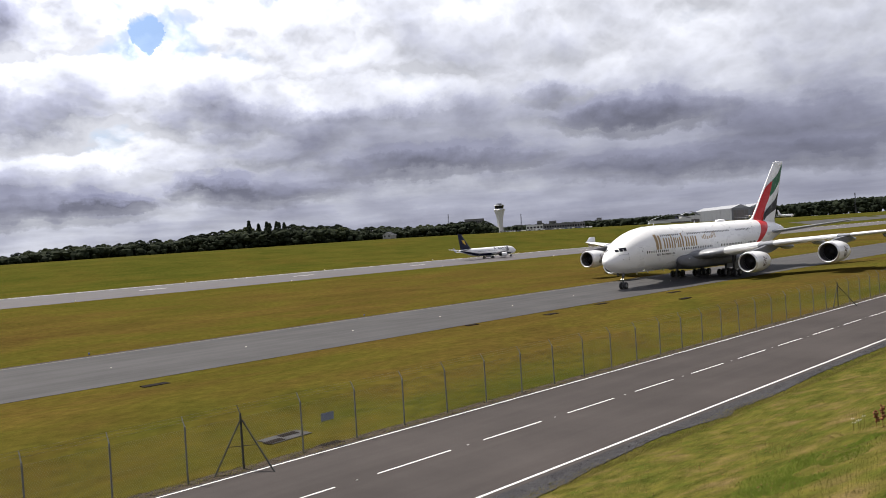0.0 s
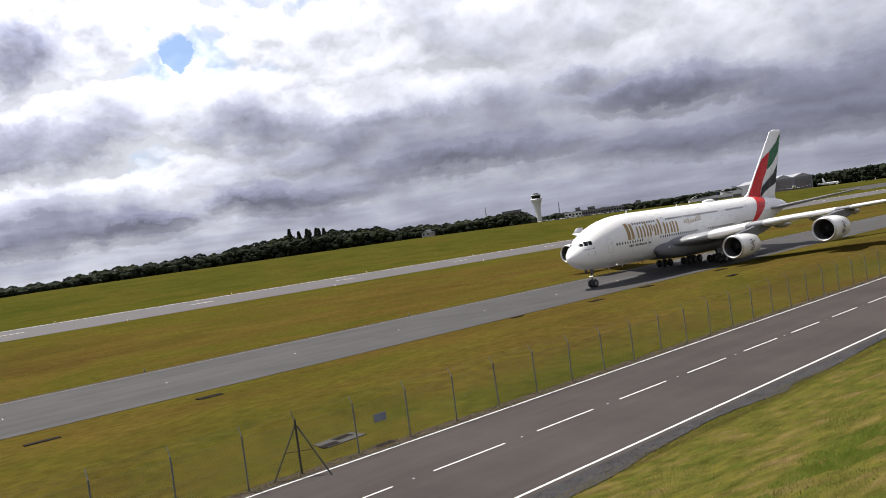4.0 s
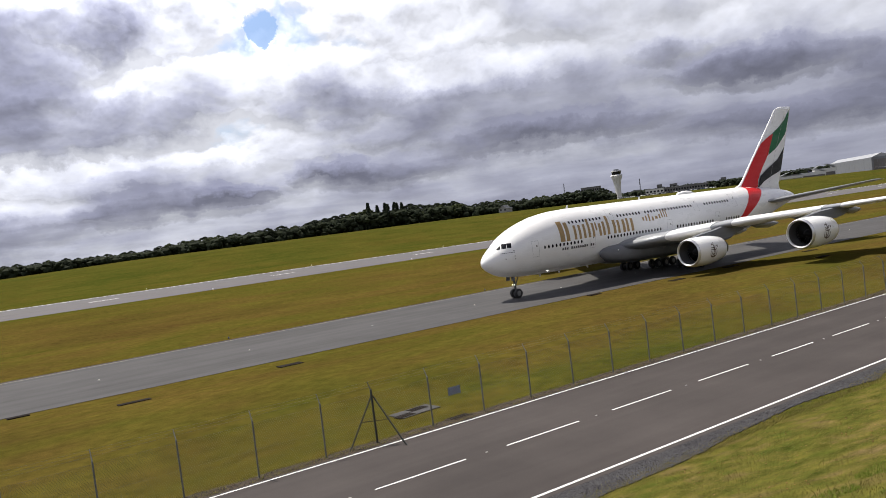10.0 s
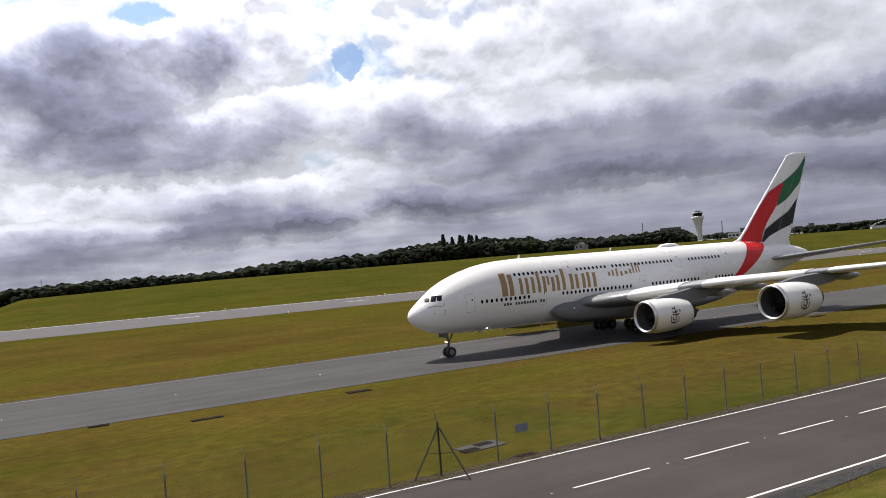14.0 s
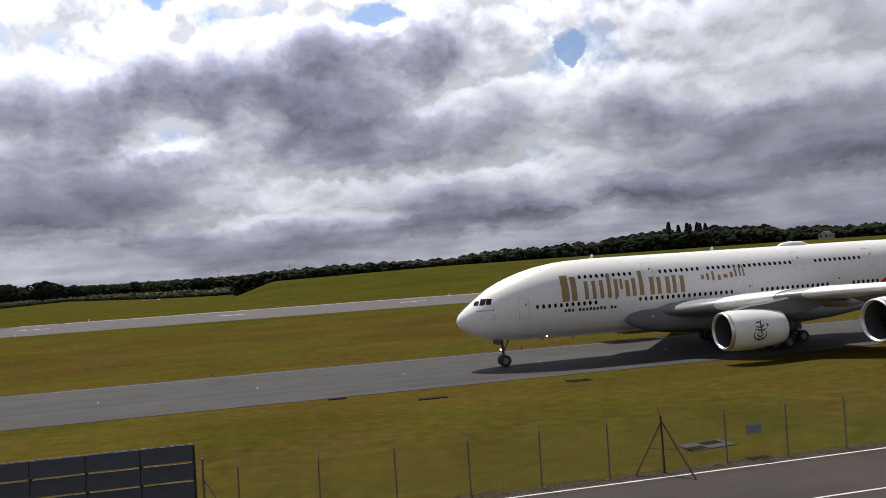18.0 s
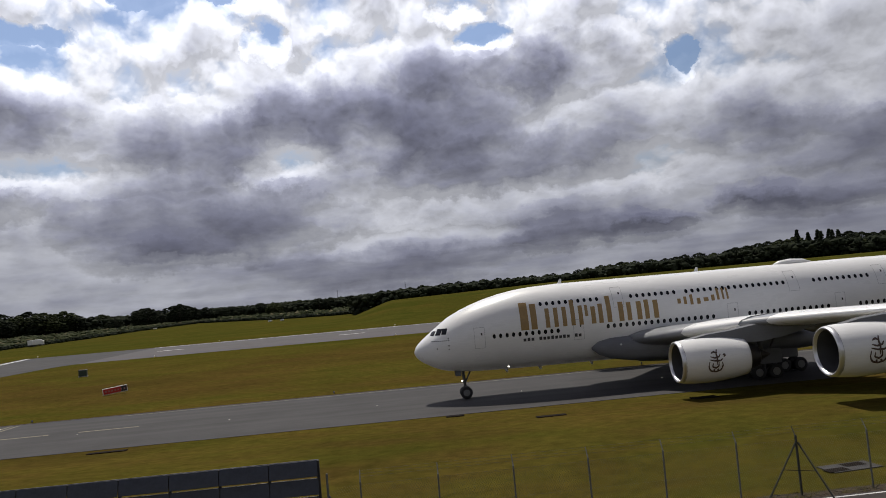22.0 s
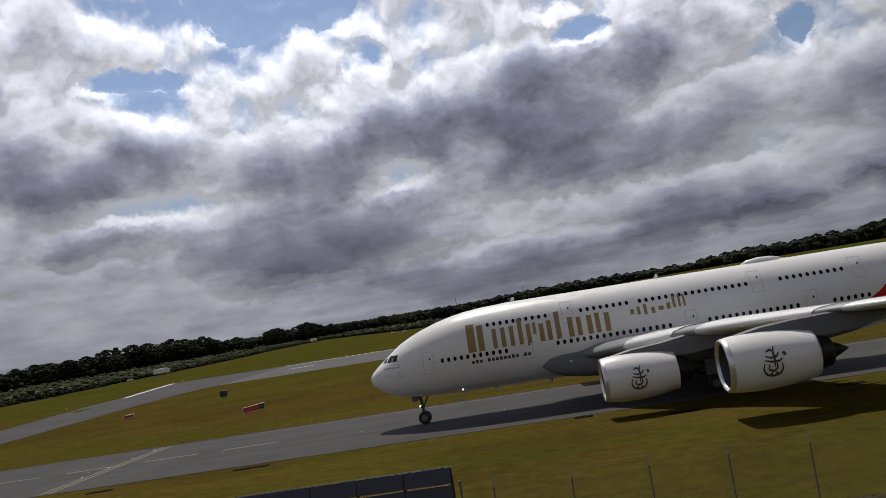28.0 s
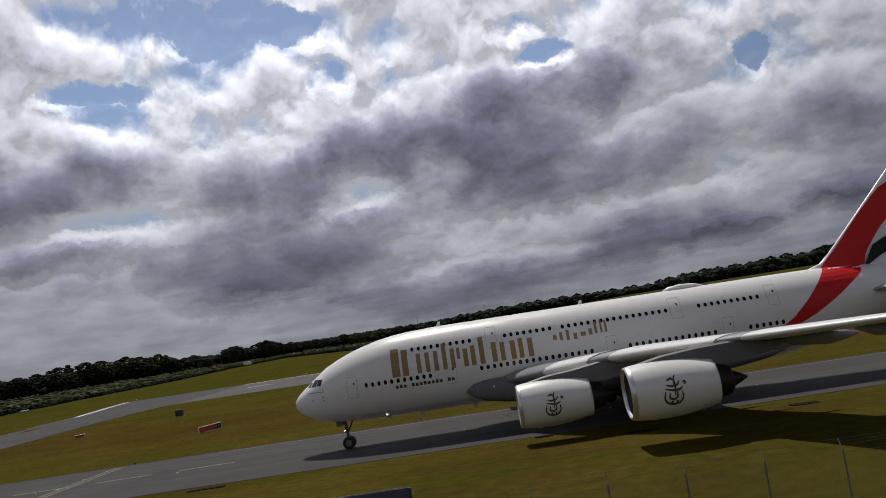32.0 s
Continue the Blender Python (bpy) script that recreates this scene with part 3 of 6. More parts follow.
def pavements():
    xr = list(np.arange(-400, 900, 50.0)) + [1200, 1600, 2200, 3000]
    taxi = sheet("taxiway", [((x, 69.7 + 0.5 * noise.noise((x * .02, 0, 0))), (x, 93.6 + 0.4 * noise.noise((x * .03, 5, 0)))) for x in xr], TAXI,
                 "grey asphalt taxiway with worn wheel tracks between grass", "taxiway")
    rw = sheet("runway", [((x, 201), (x, 266)) for x in [-80, -60] + xr[7:]], RUNWAY, "pale grey runway with faded white markings", "runway")
    link = sheet("taxiway_link", LINK, TAXI, "grey curving link between runway end and taxiway", "taxiway", z=0.025)
    # runway paint: centre dashes, side stripes, threshold line
    dash = [[(x, 234), (x + 8, 234), (x + 8, 235.4), (x, 235.4)] for x in np.arange(-70.5, 1500, 53.5)]
    for d in dash:
        marking("centre_mark", [d], WHITE_LINE, rw, 0.035)
    marking("side_line", [[(-80, 263.6), (1500, 263.6), (1500, 265.0), (-80, 265.0)]], WHITE_LINE, rw, 0.035)
    marking("threshold_line", [[(-122.5, 266.5), (-120.8, 266.5), (-117.2, 245), (-119, 245)], [(-119, 245), (-117.2, 245), (-111, 213), (-112.8, 213)]], WHITE_LINE, link, 0.035)
    # taxiway paint
    for x in np.arange(-150, -32, 9.0):
        marking("centre_mark", [[(x, 82.2), (x + 6.0, 82.2), (x + 6.0, 82.65), (x, 82.65)]], YELLOW_LINE, taxi, 0.035)
    for k in range(2):
        marking("hold_line", [[(-45.6 - 0.9 * k, 70.2), (-45.2 - 0.9 * k, 70.2), (-43.6 - 0.9 * k, 93), (-44.0 - 0.9 * k, 93)]], YELLOW_LINE, taxi, 0.036)
    marking("edge_line", [[(-32, 92.6), (400, 92.6), (400, 92.85), (-32, 92.85)]], YELLOW_LINE, taxi, 0.035)
    # service road
    xs2 = list(np.arange(-90, 320, 10.0)) + [400, 600]
    cy = lambda x: 29.35 + 0.0045 * max(0.0, x - 20)
    road = sheet("road", [((x, cy(x) - 6.62), (x, cy(x) + 5.78)) for x in xs2], ROAD, "dark grey asphalt service road with white lines", "road")
    for x in np.arange(-78.53, 300, 7.165):
        marking("centre_dash", [[(x, cy(x) - .06), (x + 4.75, cy(x + 4.75) - .06), (x + 4.75, cy(x + 4.75) + .06), (x, cy(x) + .06)]], WHITE_LINE, road, 0.035)
        bm = bmesh.new()
        box(bm, x + 5.9, x + 6.02, cy(x) - .05, cy(x) + .05, 0.03, 0.05, 0.004)
        part("road_stud", bm, plain_once("worn_stud", (0.28, 0.28, 0.27), 0.6), road)
    for off, w in ((-6.30, 0.16), (5.45, 0.14)):
        marking("edge_line", [[(x, cy(x) + off), (x + 10, cy(x + 10) + off), (x + 10, cy(x + 10) + off + w), (x, cy(x) + off + w)] for x in np.arange(-90, 310, 10.0)], WHITE_LINE, road, 0.035)
    grav = lambda x: float(np.interp(x, (-60, 10, 24, 28, 34, 38, 40, 42, 47, 55, 67, 110), (21.4, 21.2, 21.1, 21.6, 22.1, 21.75, 21.3, 21.7, 21.6, 22.1, 22.1, 22.6))) + .06 + 0.16 * noise.noise((x * .9, 4, 0)) + 0.08 * noise.noise((x * 3.1, 1, 0))
    strip = sheet("gravel_strip", [((x, grav(x)), (x, cy(x) - 6.63)) for x in np.arange(-60, 300, 0.25)], GRAVEL, "grey loose gravel along the road edge", "gravel", z=0.03)
    soil = sheet("soil_strip", [((x, cy(x) + 5.79), (x, cy(x) + 6.75 + 0.28 * noise.noise((x * .5, 7, 0)))) for x in np.arange(-60, 300, 1.0)], SOIL, "stony brown soil strip below the fence", "soil", z=0.018)
    # soil-coloured strip drawn for the grass lip and the shadow below it
    sheet("soil_edge", [((x, 93.6 + 0.4 * noise.noise((x * .03, 5, 0)) + .01), (x, 94.0 + 0.4 * noise.noise((x * .03, 5, 0)))) for x in xr], SOIL, "dark strip for the shaded grass lip at the taxiway edge", "soil", z=0.05)
    # loose stones on both strips
    rng = random.Random(5)
    for par, y0, y1, n, mat in ((strip, -7.7, -6.7, 2600, GRAVEL), (soil, 5.85, 6.9, 1500, SOIL)):
        verts, faces = [], []
        for _ in range(n):
            x = 5 + 105 * rng.random() ** 1.6
            s = rng.uniform(0.014, 0.036)
            y = cy(x) + rng.uniform(y0, y1)
            clump(verts, faces, (x, y, max(0.0, ground_z(x, y)) + 0.03 + s * 0.3), s, rng)
        tagged(part("stones", leaf_mesh("stones", verts, faces, mat), None, par), kind="stuff")
    # drains, hatches and patches in the grass
    for i, (x, y, w, h) in enumerate(((11.9, 62.4, 2.4, .8), (25.6, 64.9, 2.2, 1.1), (4.6, 68.9, 1.6, .6), (-25, 67.9, 3.2, .7), (66.9, 68.7, 1.8, .7), (79.0, 66.0, 2.4, 1.1), (92.6, 67.8, 2.2, 1.1), (95.2, 55.9, 2.0, .9), (110, 66.5, 2.6, 1.0), (-38.5, 66.8, 2.2, .7))):
        t = thing("drain_grate", "dark sunken drain grate in mown grass", "drain", pose(x, y, ground_z(x, y) + .06, 0, 0, 4 * math.sin(i * 3)), group="drains beside the taxiway")
        bm = bmesh.new()
        box(bm, -w / 2, w / 2, -h / 2, h / 2, -0.05, 0.012, 0.004)
        part("frame", bm, MUD, t, "dark sunken frame")
        for k in range(6):
            bm = bmesh.new()
            u = -w / 2 + w * (k + 0.5) / 6
            box(bm, u - w / 14, u + w / 14, -h * .42, h * .42, 0.012, 0.022)
            part("bar", bm, MUD, t)
    t = thing("inspection_hatch", "worn concrete slab with dark metal hatch covers in grass", "hatch", pose(22.9, 39.4, 0.02, 0, 0, 6))
    bm = bmesh.new()
    box(bm, -1.3, 1.5, -0.5, 1.0, -0.1, 0.025, 0.01)
    part("slab", bm, plain_once("old_slab", (0.036, 0.034, 0.034), 0.9, vary=0.3), t, "grey worn slab")
    for x, y in ((-0.9, -0.1), (0.5, 0.5)):
        bm = bmesh.new()
        box(bm, x - .6, x + .6, y - .3, y + .35, 0.025, 0.04, 0.006)
        part("cover", bm, MUD, t)
    t = thing("gully_cover", "dark broken gully cover beside the road edge", "drain", pose(23.6, 36.05, 0, 0, 0, 3))
    bm = bmesh.new()
    box(bm, -.75, .75, -.35, .3, -0.05, 0.045, 0.02)
    part("rim", bm, SOIL, t)
    bm = bmesh.new()
    box(bm, -.6, .65, -.25, .22, 0.045, 0.06, 0.005)
    part("cover", bm, MUD, t)
    # taxiway lights
    lamp = None
    for i, x in enumerate(np.arange(-107.5, 150, 15.0)):
        if lamp is None:
            lamp = thing("taxiway_light", "small inset centreline light, lit, in asphalt", "runway light", pose(x, 80.7, 0.03), group="centreline lights of the taxiway")
            bm = bmesh.new()
            bmesh.ops.create_cone(bm, cap_ends=True, segments=10, radius1=0.13, radius2=0.09, depth=0.05, matrix=Matrix.Translation((0, 0, 0.025)))
            part("base", bm, STEEL, lamp)
            bm = bmesh.new()
            box(bm, -.035, .035, -.05, .05, 0.045, 0.065, 0.006)
            part("lens", bm, AMBER, lamp, "lit lens")
        else:
            copy_thing(lamp, pose(x, 80.7, 0.03))
    for k in range(5):
        copy_thing(lamp, pose(-46.5 + 0.08 * k * 5, 72.5 + k * 4.6, 0.04))


LINK = [((-80, 201), (-80, 266)), ((-82.6, 197), (-124, 268)), ((-83.5, 190), (-120.6, 245)), ((-84.8, 182), (-114, 214)), ((-87.5, 170), (-114.3, 198)), ((-89.5, 156), (-112.7, 180)), ((-92.5, 140), (-112.5, 160)), ((-95, 120), (-115, 132)), ((-96, 93.4), (-118, 93.4))]
ground()
pavements()


# ---- aircraft ----
class Hull:
    """A fuselage by stations along x: top, bottom, half width."""

    def __init__(self, st, power=2.15):
        self.x, self.t, self.b, self.w = (list(c) for c in zip(*st))
        self.p = power

    def at(self, x):
        return table(x, self.x, self.t, self.b, self.w)

    def side(self, x, z):
        t, b, w = self.at(x)
        u = min(0.999, abs((z - (t + b) / 2) / ((t - b) / 2)))
        return w * (1 - u ** self.p) ** (1 / self.p)

    def ring(self, x, n):
        t, b, w = self.at(x)
        out = []
        for k in range(n):
            a = 2 * math.pi * k / n
            c, s = math.cos(a), math.sin(a)
            out.append((x, w * math.copysign(abs(c) ** (2 / self.p), c), (t + b) / 2 + (t - b) / 2 * math.copysign(abs(s) ** (2 / self.p), s)))
        return out

    def mesh(self, bm, n=64, step=0.6):
        xs = []
        for a, b in zip(self.x, self.x[1:]):
            k = max(1, int((b - a) / step))
            xs += [a + (b - a) * i / k for i in range(k)]
        xs.append(self.x[-1])
        # soften the profile between stations
        rows = [self.ring(x, n) for x in xs]
        vs = grid_faces(bm, rows, True)
        for r in (vs[0], vs[-1]):
            bm.faces.new(r)
        bmesh.ops.recalc_face_normals(bm, faces=bm.faces[:])

    def decal(self, bm, x0, x1, z0, z1, side=-1, lift=0.012, skew=0.0):
        """A patch lying on the hull's side."""
        nx, nz = max(1, int((x1 - x0) / 0.5) + 1), max(1, int((z1 - z0) / 0.25) + 1)
        rows = []
        for j in range(nz + 1):
            z = z0 + (z1 - z0) * j / nz
            rows.append([(x0 + (x1 - x0) * i / nx + skew * (z - z0), side * (self.side(x0 + (x1 - x0) * i / nx, z) + lift), z) for i in range(nx + 1)])
        grid_faces(bm, rows)


def foil(sec, n=10, thick=0.12):
    """An aerofoil loop in (x, z) of unit chord."""
    up, lo = [], []
    for i in range(n + 1):
        x = 0.5 * (1 - math.cos(math.pi * i / n))
        y = 5 * thick * (0.2969 * math.sqrt(x) - 0.126 * x - 0.3516 * x * x + 0.2843 * x ** 3 - 0.1036 * x ** 4)
        up.append((x, y))
        lo.append((x, -0.75 * y))
    return up + lo[-2:0:-1]


def wing_mesh(sections, n=10, vertical=False):
    """sections: (span, leading edge x, chord, z, thickness)."""
    bm = bmesh.new()
    rows = []
    for y, x, c, z, th in sections:
        loop = foil(None, n, th)
        rows.append([(x + u * c, v * c, y) if vertical else (x + u * c, y, z + v * c - 0.02 * c * (u - .3)) for u, v in loop])
    vs = grid_faces(bm, rows, True)
    for r in (vs[0], vs[-1]):
        bm.faces.new(r)
    bmesh.ops.recalc_face_normals(bm, faces=bm.faces[:])
    return bm


def lathe(bm, prof, n=28, axis=(0, 0)):
    """prof: (x, radius); a body of revolution along x about (y, z)."""
    rows = [[(x, axis[0] + r * math.cos(2 * math.pi * k / n), axis[1] + r * math.sin(2 * math.pi * k / n)) for k in range(n)] for x, r in prof]
    grid_faces(bm, rows, True)
    bmesh.ops.recalc_face_normals(bm, faces=bm.faces[:])


def wheel_mesh(r, w):
    bm = bmesh.new()
    n = 20
    prof = [(-w / 2, r * .55), (-w / 2, r * .86), (-w * .36, r * .97), (-w * .15, r), (w * .15, r), (w * .36, r * .97), (w / 2, r * .86), (w / 2, r * .55)]
    rows = [[(rr * math.cos(2 * math.pi * k / n), y, rr * math.sin(2 * math.pi * k / n)) for k in range(n)] for y, rr in prof]
    grid_faces(bm, rows, True)
    bmesh.ops.recalc_face_normals(bm, faces=bm.faces[:])
    tyre = mesh_of(bm, "tyre", RUBBER, True)
    bm = bmesh.new()
    for y in (-w * .42, w * .42):
        bmesh.ops.create_cone(bm, cap_ends=True, segments=16, radius1=r * .56, radius2=r * .5, depth=w * .1, matrix=Matrix.Translation((0, y, 0)) @ pose(0, 0, 0, 90, 0, 0))
        bmesh.ops.create_cone(bm, cap_ends=True, segments=10, radius1=r * .2, radius2=r * .16, depth=w * .22, matrix=Matrix.Translation((0, y, 0)) @ pose(0, 0, 0, 90, 0, 0))
        for k in range(6):
            a = k * math.pi / 3
            bmesh.ops.create_cube(bm, size=1, matrix=Matrix.Translation((r * .37 * math.cos(a), y * 1.05, r * .37 * math.sin(a))) @ Matrix.Diagonal((r * .1, w * .12, r * .1, 1)))
    rim = mesh_of(bm, "rim", plain_once("wheel_rim", (0.16, 0.16, 0.16)))
    return tyre, rim


WHEELS = []      # (wheel part, radius, place on its aircraft)


def add_wheel(parent, meshes, r, x, y, z, roll=True):
    w = part("wheel", meshes[0], None, parent)
    w.location = (x, y, z)
    part("rim", meshes[1], None, w, "pale metal rim")
    if roll:
        WHEELS.append((w, r, (x, y, z)))
    return w


def engine(parent, x, y, z, length, r, dark_in=True, mark=None, white=None):
    """A turbofan with its front lip at x, centred on y, z."""
    e = part("engine", mesh_engine(length, r), None, parent, "white turbofan engine nacelle", True)
    e.location = (x, y, z)
    bm = bmesh.new()
    lathe(bm, [(0.11 * r, .815 * r), (.03 * r, .85 * r), (-.015 * r, .89 * r), (0.0, .925 * r), (.06 * r, .955 * r), (.16 * r, .972 * r)])
    part("intake_lip", bm, CHROME, e, "polished metal lip", True)
    bm = bmesh.new()
    lathe(bm, [(0.105 * r, .815 * r), (0.25 * r, .80 * r), (0.7 * r, .77 * r), (1.0 * r, .78 * r)])
    part("intake_duct", bm, plain_once("duct_liner", (0.06, 0.06, 0.064), 0.6), e, "", True)
    n = 24
    if ("blade", r) not in _ENGINE_MESH:
        bm = bmesh.new()
        a = 0.0
        q = []
        for rr, tw, xo in ((.22, .10, .04), (.77, .17, .12)):
            q.append([(0.95 * r - xo * r, rr * r * math.cos(a - tw / rr * .5), rr * r * math.sin(a - tw / rr * .5)), (0.95 * r + xo * r, rr * r * math.cos(a + tw / rr * .5), rr * r * math.sin(a + tw / rr * .5))])
        bm.faces.new([bm.verts.new(p) for p in (q[0][0], q[0][1], q[1][1], q[1][0])])
        _ENGINE_MESH[("blade", r)] = mesh_of(bm, "fan_blade", DARK)
    for k in range(n):
        o = part("fan_blade", _ENGINE_MESH[("blade", r)], None, e)
        o.rotation_euler = (2 * math.pi * k / n, 0, 0)
    # near-black disc closing the duct, standing for the shade behind the blades
    bm = bmesh.new()
    lathe(bm, [(1.12 * r, .78 * r), (1.12 * r, .01)])
    part("fan_hub", bm, plain_once("fan_shadow_disc", (0.02, 0.02, 0.022)), e)
    bm = bmesh.new()
    lathe(bm, [(.50 * r, .01), (.6 * r, .08 * r), (.78 * r, .17 * r), (1.0 * r, .23 * r)], 16)
    part("spinner", bm, DARK, e, "", True)
    bm = bmesh.new()
    L = length
    lathe(bm, [(L * .93, .80 * r), (L * 1.02, .62 * r), (L * 1.17, .52 * r), (L * 1.19, .44 * r), (L * 1.12, .38 * r), (L * 1.2, .32 * r), (L * 1.37, .06 * r), (L * 1.39, .01)])
    part("exhaust_cone", bm, TITANIUM, e, "dark exhaust cone", True)
    if mark:
        mark(e, length, r)
    return e


_ENGINE_MESH = {}


def mesh_engine(length, r):
    k = (round(length, 2), round(r, 2))
    if k not in _ENGINE_MESH:
        bm = bmesh.new()
        L = length
        lathe(bm, [(.165 * r, .975 * r), (.4 * r, 1.0 * r), (.25 * L, 1.035 * r), (.45 * L, 1.04 * r), (.65 * L, 1.0 * r), (.82 * L, .93 * r), (.97 * L, .84 * r), (1.0 * L, .82 * r), (1.0 * L, .80 * r), (.9 * L, .80 * r)], 36)
        _ENGINE_MESH[k] = mesh_of(bm, "engine", WHITE, True)
    return _ENGINE_MESH[k]


def script_mark(e, length, r):
    """A plain emblem on the nacelle: brush strokes in a block."""
    strokes = [[(-.46, .0), (-.52, -.34), (-.36, -.60), (0, -.68), (.34, -.60), (.46, -.32), (.40, -.06)], [(-.22, -.08), (-.26, -.34), (0, -.44), (.17, -.30), (.16, -.02)], [(-.46, .14), (-.10, .04), (.28, .04), (.44, .16)],
               [(-.42, .34), (-.12, .24), (.18, .30), (.28, .48)], [(.06, .78), (.0, .50), (.06, .20), (.04, -.24)], [(-.36, .54), (-.16, .64), (.02, .54)], [(.44, .38), (.54, .44), (.60, .34), (.50, .28)], [(-.18, -.54), (-.06, -.56)], [(.08, -.55), (.20, -.52)]]
    k = .68 * r
    for side in (-1, 1):
        for line in strokes:
            n, at = 14, np.linspace(0, 1, len(line))
            mid = [(float(np.interp(i / n, at, [q[0] for q in line])), float(np.interp(i / n, at, [q[1] for q in line]))) for i in range(n + 1)]
            rows = []
            for i, (u, v) in enumerate(mid):
                (u0, v0), (u1, v1) = mid[max(0, i - 1)], mid[min(n, i + 1)]
                d = math.hypot(u1 - u0, v1 - v0) or 1
                w = .052 * (.5 + .6 * math.sin(math.pi * i / n))
                row = []
                for e2 in (-w, w):
                    zz = (v + e2 * (u1 - u0) / d) * k
                    row.append((length * .46 + (u - e2 * (v1 - v0) / d) * k + .1 * zz, side * math.sqrt(max(0, (1.045 * r) ** 2 - zz * zz)) * 1.004, zz))
                rows.append(row)
            bm = bmesh.new()
            grid_faces(bm, rows)
            part("emblem_stroke", bm, plain_once("emblem_brown", (0.075, 0.045, 0.035)), e, "dark brown emblem stroke")


def big_airliner():
    a = thing("double_deck_airliner", "white four-engined double-deck airliner with red, green and black tail, taxiing", "airplane")
    H = Hull([(0.0, 5.17, 5.0, .06), (.12, 5.5, 4.68, .48), (.35, 5.85, 4.40, .85), (.88, 6.33, 3.98, 1.35), (1.9, 7.12, 3.42, 1.95), (2.57, 7.62, 3.15, 2.25), (3.57, 8.34, 2.93, 2.6), (4.85, 8.98, 2.78, 2.9), (6.1, 9.48, 2.7, 3.1),
              (7.4, 9.9, 2.66, 3.28), (9.0, 10.31, 2.63, 3.41), (10.6, 10.58, 2.61, 3.5), (12.2, 10.74, 2.6, 3.55), (15.2, 10.86, 2.6, 3.57), (45, 10.86, 2.6, 3.57), (48, 10.86, 2.75, 3.55), (51, 10.85, 3.15, 3.45), (55, 10.8, 4.0, 3.15), (60, 10.45, 5.3, 2.45),
              (64, 9.95, 6.35, 1.75), (67.5, 9.3, 7.2, 1.0), (69.3, 8.75, 7.75, .5), (69.7, 8.5, 7.95, .3)])
    bm = bmesh.new()
    H.mesh(bm)
    part("fuselage", bm, WHITE, a, "glossy white fuselage", True)
    # cockpit glass
    for side in (-1, 1):
        for x0, x1, z0, z1, sk in ((1.66, 2.02, 6.70, 7.14, 0.62), (2.14, 2.62, 6.72, 7.34, 0.55), (2.74, 3.22, 6.76, 7.36, 0.35)):
            bm = bmesh.new()
            rows = []
            for j in range(4):
                z = z0 + (z1 - z0) * j / 3
                rows.append([(x0 + (x1 - x0) * (i / 3) + sk * (z - z0), side * (H.side(x0 + (x1 - x0) * (i / 3) + sk * (z - z0), z) + 0.015), z) for i in range(4)])
            grid_faces(bm, rows)
            part("cockpit_window", bm, GLASS, a, "dark cockpit pane")
    # cabin windows: one oval mesh for each deck
    for z, spans in ((8.98, ((12.8, 10), (22.0, 8), (27.7, 17), (41.1, 10))), (6.22, ((7.9, 11), (19.3, 18), (33.84, 14), (45.5, 6)))):
        bm = bmesh.new()
        ring = [bm.verts.new((.145 * math.cos(k * math.pi / 5), 0, .215 * math.sin(k * math.pi / 5))) for k in range(10)]
        rim = [bm.verts.new((.165 * math.cos(k * math.pi / 5), .01, .235 * math.sin(k * math.pi / 5))) for k in range(10)]
        bm.faces.new(ring)
        for k in range(10):
            bm.faces.new((ring[k], ring[(k + 1) % 10], rim[(k + 1) % 10], rim[k]))
        me = mesh_of(bm, "cabin_window", GLASS)
        for x0, n in spans:
            for i in range(n):
                x = x0 + .635 * i
                for side in (-1, 1):
                    w = part("cabin_window", me, None, a)
                    dy = (H.side(x, z + .15) - H.side(x, z - .15)) / .3
                    w.matrix_basis = Matrix.Translation((x, side * (H.side(x, z) + .012), z)) @ pose(0, 0, 0, -side * math.degrees(math.atan(dy)), 0, 0) @ Matrix.Diagonal((1, -side, 1, 1))
    # doors: thin outlines with a small pane
    for x, z0, w, h in ((5.95, 5.15, 1.05, 2.05), (20.1, 8.0, 1.05, 2.0), (38.3, 8.05, 1.1, 2.05), (47.7, 7.95, 1.05, 2.0), (42.9, 5.4, 1.05, 2.1), (31.6, 5.3, 1.1, 2.1), (15.8, 5.15, 1.05, 2.0)):
        for side in (-1, 1):
            bm = bmesh.new()
            e = 0.028
            H.decal(bm, x, x + w, z0, z0 + e, side, .010)
            H.decal(bm, x, x + w, z0 + h - e, z0 + h, side, .010)
            H.decal(bm, x, x + e, z0, z0 + h, side, .011)
            H.decal(bm, x + w - e, x + w, z0, z0 + h, side, .011)
            d = part("door", bm, plain_once("panel_line", (0.33, 0.33, 0.34)), a, "closed cabin door outline")
            bm = bmesh.new()
            H.decal(bm, x + w * .62, x + w * .62 + .14, z0 + h * .62, z0 + h * .62 + .22, side, .012)
            part("door_window", bm, GLASS, d)
    # gold wordmark as plain bars, the script mark and the address line
    for side in (-1, 1):
        g = [(10.6, .80, 6.55, 9.25), (11.65, .60, 6.55, 9.05), (13.1, .42, 6.6, 8.5), (13.95, .42, 6.6, 8.5), (14.8, .42, 6.6, 8.5), (15.65, .42, 6.6, 9.1), (16.45, .42, 6.6, 8.5), (17.1, .3, 7.4, 8.5),
             (17.7, .45, 6.6, 8.3), (18.45, .45, 6.6, 8.5), (19.3, .48, 6.6, 9.2), (20.5, .5, 6.6, 8.5), (21.35, .45, 6.6, 8.4), (22.35, .5, 6.6, 8.4), (23.15, .45, 6.6, 8.5), (24.05, .5, 6.6, 8.4)]
        for x, w, z0, z1 in g:
            bm = bmesh.new()
            H.decal(bm, x, x + w, z0, z1, side, .020)
